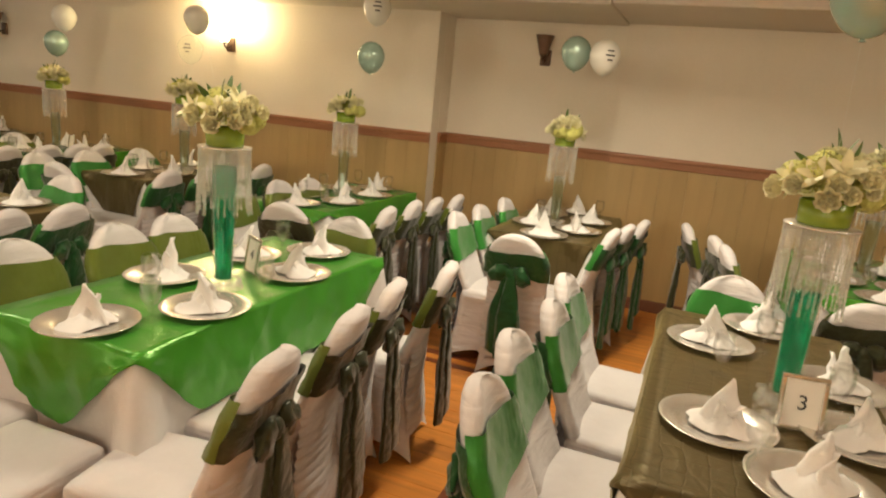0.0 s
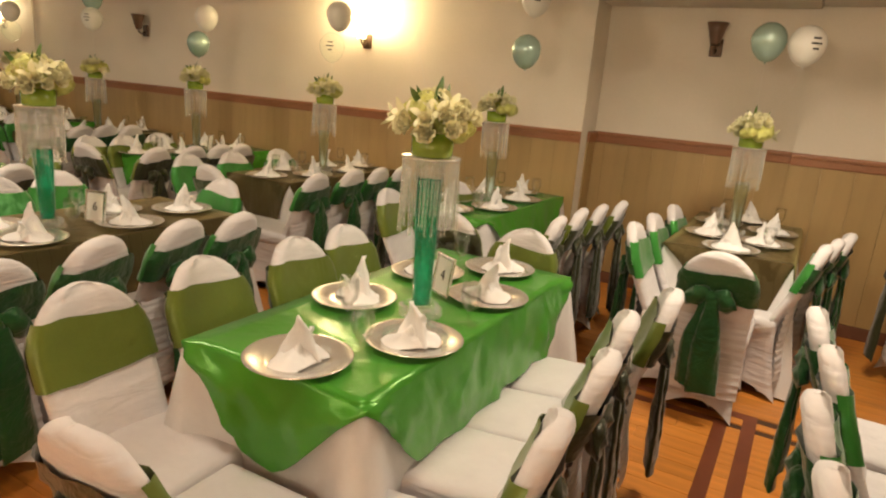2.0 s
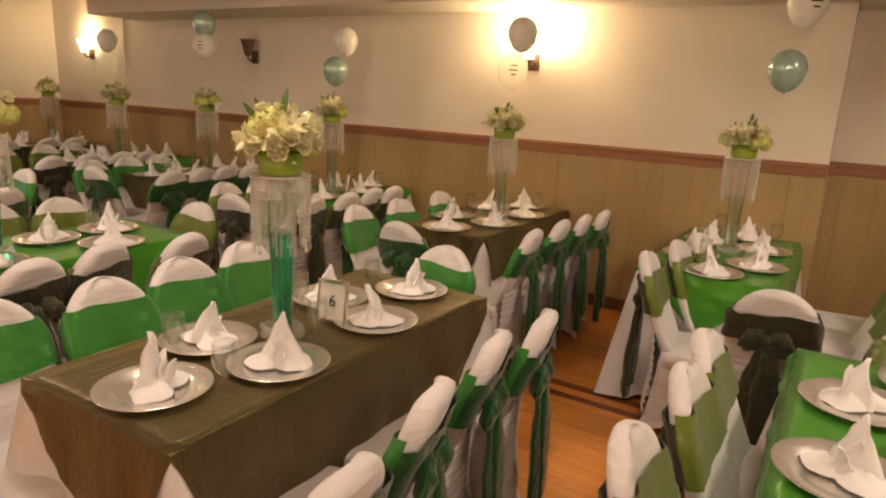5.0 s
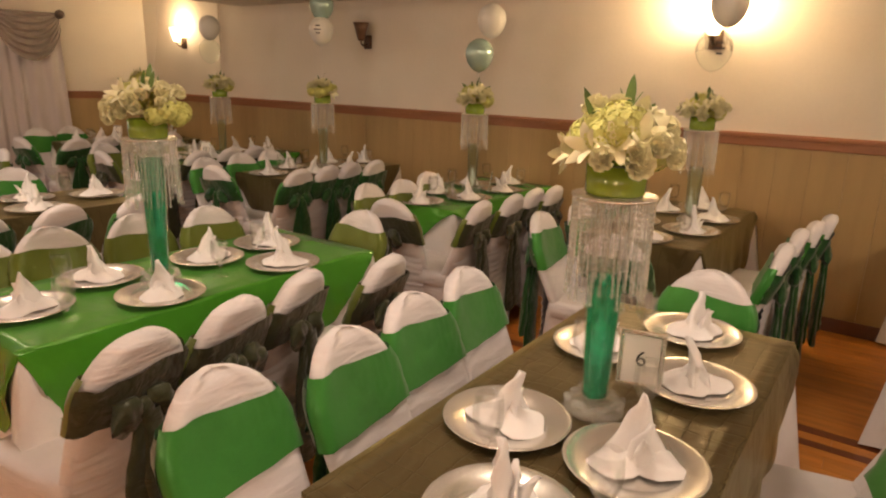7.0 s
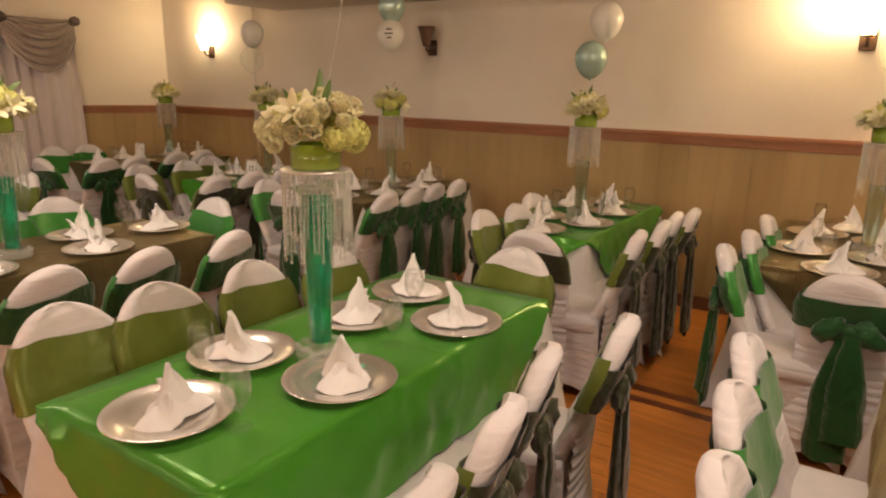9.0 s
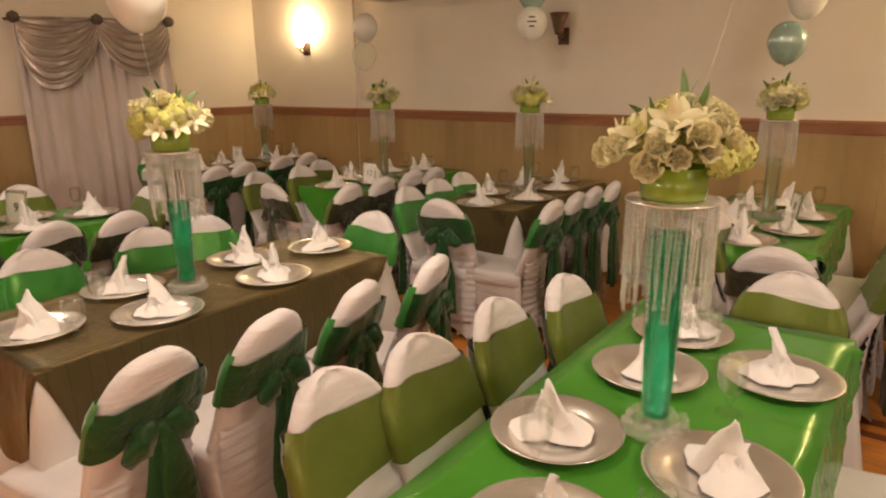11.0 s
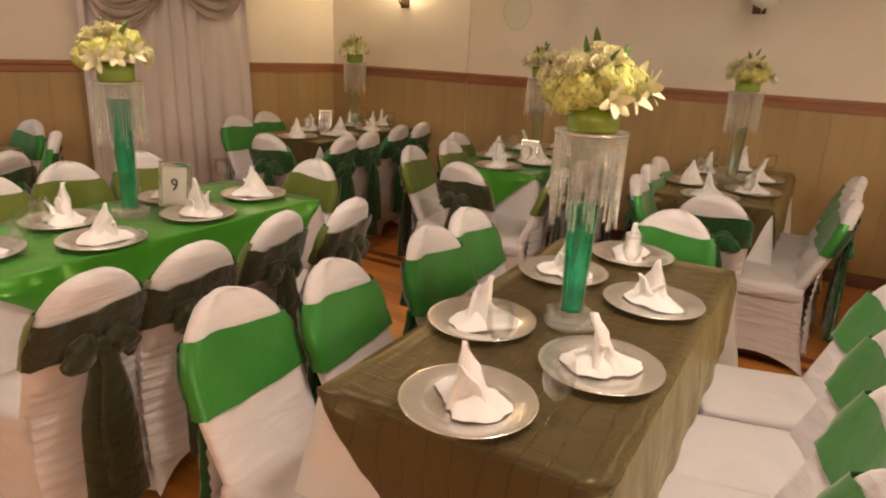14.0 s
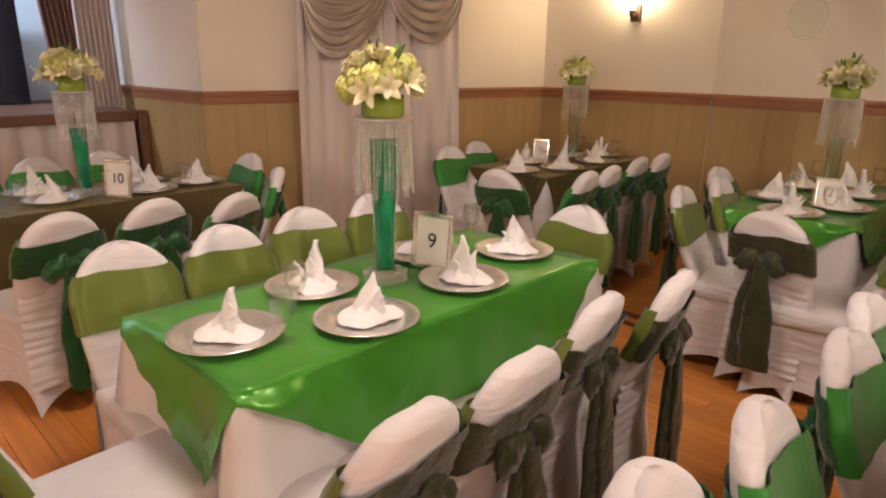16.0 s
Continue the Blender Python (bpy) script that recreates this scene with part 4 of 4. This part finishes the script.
# ---- balloons ----
def build_balloon(material, label, x, y, z, tie, r=0.105, printed=False):
    tx, ty = min(((t[3], t[4]) for t in TABLES), key=lambda q: (q[0] - x) ** 2 + (q[1] - y) ** 2)
    bl = thing("balloon", label, "balloon", "balloons")
    bm = bmesh.new()
    prof = []
    for i in range(17):
        a = math.pi * i / 16
        c = math.cos(a)
        prof.append((max(0.001, r * math.sin(a) * (1 - 0.10 * max(0, c))), -c * r * (1.24 if c > 0 else 1.05)))
    lathe(bm, prof, 24)
    body = part("body", bm, material, bl)
    bm = bmesh.new()
    lathe(bm, [(0.003, -r * 1.21), (0.006, -r * 1.26), (0.011, -r * 1.31), (0.004, -r * 1.30)], 10)
    part("neck", bm, material, bl)
    bm = bmesh.new()
    drop = z - r * 1.26 - tie
    tube(bm, [((tx - x) * (t / 6) ** 1.5, (ty - y) * (t / 6) ** 1.5, -r * 1.26 - drop * t / 6) for t in range(7)], 0.0005, 5)
    part("ribbon", bm, M_STRING, bl, "thin white ribbon")
    if printed:
        for q, (w, zz) in enumerate(((0.030, 0.03), (0.042, 0.0), (0.024, -0.03))):
            bm = bmesh.new()
            grid(bm, 2, 7, lambda i, j: ((r + 0.0025) * math.sin(w * 14 * (j / 6 - 0.5) + 0.5), -(r + 0.0025) * math.cos(w * 14 * (j / 6 - 0.5) + 0.5) * math.cos(zz / r), zz + 0.010 * (i - 0.5)))
            part("printed_bar", bm, M_INK, body)
    bl.location = (x, y, z)
    return bl


TIE = TH + 0.01 + DISC + 0.1
for mt, lb, x, y, z, pr in [
    (M_BAL_T, "pearl teal balloon on a ribbon", -0.55, 7.87, 1.85, False), (M_BAL_W, "white printed balloon on a ribbon", -0.50, 7.83, 2.20, True),
    (M_BAL_T, "pearl teal balloon on a ribbon", 0.985, 8.05, 1.99, False), (M_BAL_W, "white printed balloon on a ribbon", 1.20, 7.98, 1.97, True),
    (M_BAL_W, "white balloon on a ribbon", -2.20, 7.80, 2.05, False), (M_BAL_C, "clear printed balloon on a ribbon", -2.25, 7.78, 1.80, True),
    (M_BAL_T, "pearl teal balloon on a ribbon", -3.90, 7.80, 1.765, False), (M_BAL_W, "white balloon on a ribbon", -3.83, 7.84, 2.005, False),
    (M_BAL_T, "pearl teal balloon on a ribbon", -5.54, 7.80, 2.16, False), (M_BAL_W, "white printed balloon on a ribbon", -5.53, 7.78, 1.955, True),
    (M_BAL_W, "white balloon on a ribbon", -7.13, 7.78, 2.01, False), (M_BAL_C, "clear balloon on a ribbon", -7.17, 7.80, 1.785, False),
    (M_BAL_W, "white balloon on a ribbon", -5.55, 4.91, 1.90, False), (M_BAL_T, "pearl teal balloon on a ribbon", 0.13, 5.32, 2.04, False),
    (M_BAL_T, "pearl teal balloon on a ribbon", -3.53, 5.06, 2.03, False),
    (M_BAL_T, "pearl teal balloon on a ribbon", 2.28, 5.42, 1.98, False),
]:
    build_balloon(mt, lb, x, y, z, TIE, printed=pr)


# ---- wall sconces ----
def build_sconce(lit, x, y, z, turn=0):
    sc = thing("wall_sconce", "lit wall sconce with a glowing glass shade" if lit else "unlit wall sconce with a brown flared shade", "wall lamp", "wall sconces")
    boxed("backplate", (-0.045, 0.045, -0.022, -0.001, -0.07, 0.06), M_BRONZE, sc, bevel=0.008)
    bm = bmesh.new()
    tube(bm, [(0, -0.02, -0.02), (0, -0.07, -0.045), (0, -0.105, -0.02), (0, -0.105, 0.01)], 0.009, 8)
    part("arm", bm, M_BRONZE, sc)
    bm = bmesh.new()
    lathe(bm, [(0.004, 0.0), (0.028, 0.004), (0.034, 0.012), (0.03, 0.018)], 16)
    cup = part("cup", bm, M_BRONZE, sc)
    cup.location = (0, -0.105, 0.0)
    bm = bmesh.new()
    lathe(bm, [(0.034, 0.0), (0.045, 0.04), (0.058, 0.09), (0.078, 0.15), (0.075, 0.15), (0.055, 0.09), (0.042, 0.04), (0.030, 0.002)], 20)
    shade = part("shade", bm, M_SHADE_ON if lit else M_SHADE_OFF, sc, "glowing glass shade" if lit else "brown flared glass shade")
    shade.location = (0, -0.105, 0.016)
    sc.matrix_basis = pose(x, y, z, 0, 0, turn)
    if lit:
        c = sc.matrix_basis @ Vector((0, -0.10, 0.21))
        point_lamp("sconce_light", c.x, c.y, c.z, lit, (1.0, 0.72, 0.40) if turn == 0 else (1.0, 0.80, 0.60), 0.05)
    return sc


build_sconce(46, -2.42, YB, 1.90)
build_sconce(12, -8.64, YB - 0.02, 1.90)
build_sconce(0, -5.63, YB, 1.90)
build_sconce(0, 0.57, NICHE_Y + 0.002, 2.00)
for sx, watts in ((-9.8, 14), (-7.8, 65), (-3.8, 62), (0.4, 150), (3.6, 90)):
    build_sconce(watts, sx, YF, 1.95, 180)

# ceiling lights behind the camera's line
for lx, ly, watts in ((-7.6, 4.6, 17), (-5.0, 4.9, 23), (-2.2, 5.0, 21), (0.2, 4.6, 14), (1.4, 6.6, 45), (3.6, 5.2, 8)):
    lamp = thing("ceiling_light", "round flush ceiling light with a warm diffuser", "ceiling light", "ceiling lights")
    bm = bmesh.new()
    lathe(bm, [(0.20, 0.0), (0.22, -0.02), (0.21, -0.045), (0.19, -0.05), (0.19, 0.0)], 28)
    part("rim", bm, M_BRONZE, lamp)
    bm = bmesh.new()
    lathe(bm, [(0.19, -0.04), (0.14, -0.075), (0.07, -0.09), (0.001, -0.094)], 28)
    part("diffuser", bm, glow("warm_diffuser", (1.0, 0.86, 0.68), 3.0), lamp)
    lamp.location = (lx, ly, CEIL)
    area_lamp("ceiling_lamp", pose(lx, ly, CEIL - 0.11, 0, 0, 0), 0.5, 0.5, watts, WARM)


# ---- curtain on the west wall ----
def wall_west(y):
    return -10.35 + (XL + 10.35) * (y - 5.58) / (YB - 0.02 - 5.58)


curtain = thing("curtain", "white sheer curtain with a glossy mauve-grey satin swag", "curtain")
CY0, CY1, CTOP = 6.20, 7.50, 2.16
bm = bmesh.new()


def sheer(i, j):
    t, f = i / 12, j / 120
    spread = 1 + 0.05 * t
    y = (CY0 + CY1) / 2 + (f - 0.5) * (CY1 - CY0) * spread
    return (wall_west(y) + 0.10 + 0.020 * math.sin(f * 58 + 1.6 * math.sin(f * 11)) + 0.008 * math.sin(f * 31 + 1) + 0.01 * t, y, CTOP - (CTOP - 0.015) * t)


grid(bm, 13, 121, sheer)
part("sheer_panel", bm, M_SHEER, curtain)
bm = bmesh.new()
tube(bm, [(wall_west(CY0 - 0.05) + 0.09, CY0 - 0.05, CTOP), (wall_west(CY1 + 0.05) + 0.09, CY1 + 0.05, CTOP)], 0.014, 10)
part("rod", bm, M_BRONZE, curtain)
for q, (a, b) in enumerate(((CY0, 6.86), (6.86, CY1))):
    bm = bmesh.new()

    def swag(i, j):
        t, f = i / 56, j / 30
        sag = 4 * f * (1 - f)
        skew = f ** (0.75 if q == 0 else 1.0)
        drop = 4 * skew * (1 - skew)
        depth = (0.01 + (0.66, 0.55)[q] * t) * drop ** 0.85 + 0.20 * t * t * (1 - sag)
        y = a + (b - a) * f
        fold = math.sin(t * 40 + 1.2 * math.sin(5 * f + q)) + 0.5 * math.sin(t * 83 + 3 * f)
        return (wall_west(y) + 0.155 + 0.035 * sag + 0.010 * fold * (0.35 + 0.65 * sag), y, CTOP + 0.035 - depth)
    grid(bm, 57, 31, swag)
    part("swag", bm, M_SEQUIN, curtain, "glossy mauve-grey satin swag")
for y in (CY0, 6.86, CY1):
    bm = bmesh.new()
    bmesh.ops.create_icosphere(bm, subdivisions=2, radius=0.055)
    for v in bm.verts:
        v.co *= 1 + 0.22 * noise.noise(v.co * 40)
    ro = part("rosette", bm, M_ROSETTE, curtain, "dark gathered rosette")
    ro.location = (wall_west(y) + 0.17, y, CTOP + 0.015)

# ---- stage ----
SX = -11.3
stage = thing("stage", "raised stage with a dark wooden edge and white pleated skirt", "stage")
boxed("deck", (-13.19, SX, YF + 0.01, 5.48, 1.03, 1.11), M_STAGEWOOD, stage, "dark wooden stage edge", bevel=0.01)
boxed("side_board", (SX - 0.06, SX + 0.01, 5.485, 5.55, 0.0, 1.11), M_STAGEWOOD, stage)
boxed("understage", (-13.18, SX - 0.16, YF + 0.02, 5.46, 0.0, 1.02), M_BASE, stage)
bm = bmesh.new()
grid(bm, 4, 260, lambda i, j: (SX - 0.05 + 0.02 * math.sin(j * 0.9) + 0.008 * i, YF + 0.02 + (5.44 - YF) * j / 259, 1.028 - 1.02 * i / 3))
part("stage_skirt", bm, M_SHEER, stage, "white pleated stage skirt")
for nm, mt, lb, y0, y1 in (("stage_drape", M_SHEER, "white stage curtain gathered to the side", 5.22, 5.50), ("stage_drape", M_DRAPE, "dark mauve stage curtain hanging in folds", 4.98, 5.26)):
    ob = thing(nm, lb, "curtain")
    bm = bmesh.new()
    off = 0.0 if mt is M_SHEER else 0.10
    grid(bm, 10, 60, lambda i, j: (SX - 0.35 - off + 0.03 * math.sin(j * 0.75), y0 + (y1 - y0) * j / 59 + (0.10 * (i / 9) - 0.02 if mt is M_DRAPE else 0), 2.75 - 1.63 * i / 9))
    part("drape_panel", bm, mt, ob)
ob = boxed("stage_backdrop", (-12.98, -12.90, 2.4, 5.55, 1.112, 2.74), M_STAGEBACK)
tagged(ob, "pale blue painted backdrop standing on the stage", "backdrop", kind="structure")
ob = boxed("black_screen", (-12.55, -12.47, 3.6, 5.04, 1.112, 2.05), M_SCREEN, bevel=0.01)
tagged(ob, "large black screen standing on the stage", "screen")
area_lamp("stage_lamp", look((-11.9, 3.6, 2.72), (-12.9, 3.6, 1.6)), 0.8, 0.3, 60, (0.75, 0.88, 1.0))

# ---- floor boards ----
rngf = random.Random(5)
STR = [(6.92, 6.99), (6.79, 6.85)]
bw = 0.115
near_lo, near_hi = 5.6, 7.6
board = {}
rest = bmesh.new()


def plank(bm, x0, x1, y0, y1):
    vs = [bm.verts.new(p) for p in ((x0, y0, -0.006), (x1, y0, -0.006), (x1, y1, -0.006), (x0, y1, -0.006), (x0 + 0.001, y0 + 0.0012, 0), (x1 - 0.001, y0 + 0.0012, 0), (x1 - 0.001, y1 - 0.0012, 0), (x0 + 0.001, y1 - 0.0012, 0))]
    for f in ((4, 5, 6, 7), (0, 1, 5, 4), (1, 2, 6, 5), (2, 3, 7, 6), (3, 0, 4, 7)):
        bm.faces.new([vs[i] for i in f])


rows = []
y = YF
while y < NICHE_Y + 0.05:
    nxt = y + bw
    cut = [s for s in STR if y < s[1] and nxt > s[0]]
    if cut:
        lo = min(s[0] for s in cut)
        if lo - y > 0.02:
            rows.append((y, lo))
        y = max(s[1] for s in cut)
        continue
    nb = [s[0] for s in STR if y < s[0] < nxt + 0.03]
    nxt = nb[0] if nb else nxt
    rows.append((y, nxt))
    y = nxt
made = 0
for r, (y0, y1) in enumerate(rows):
    x = -13.2 + rngf.uniform(-0.9, 0)
    while x < XR:
        ln = 1.15
        x1 = min(x + ln, XR)
        if near_lo < y0 < near_hi and -8.4 < x < 2.2 and made < 290 and abs(y1 - y0 - bw) < 1e-6:
            made += 1
            if "b" not in board:
                bm = bmesh.new()
                plank(bm, 0, ln, 0, bw)
                board["b"] = part("floor_board", bm, M_FLOOR, floor, smooth=False)
                board["b"].matrix_basis = pose(x, y0, 0)
            else:
                share("floor_board", board["b"], floor, pose(x, y0, 0))
        else:
            plank(rest, x, x1, y0, y1)
        x += ln
others = part("floor_boards", rest, M_FLOOR, floor, smooth=False)
others["kind"] = "stuff"
for y0, y1 in STR:
    xe = 1.37 if y1 > 6.9 else 1.24
    boxed("inlay_stripe", (-9.6, xe, y0 + 0.001, y1 - 0.001, -0.005, 0.0005), M_STRIPE, floor, "dark inlay stripe", bevel=0)
    boxed("inlay_stripe", (xe - 0.065, xe, YF, y0 - 0.001, -0.005, 0.0015), M_STRIPE, floor, "dark inlay stripe", bevel=0)
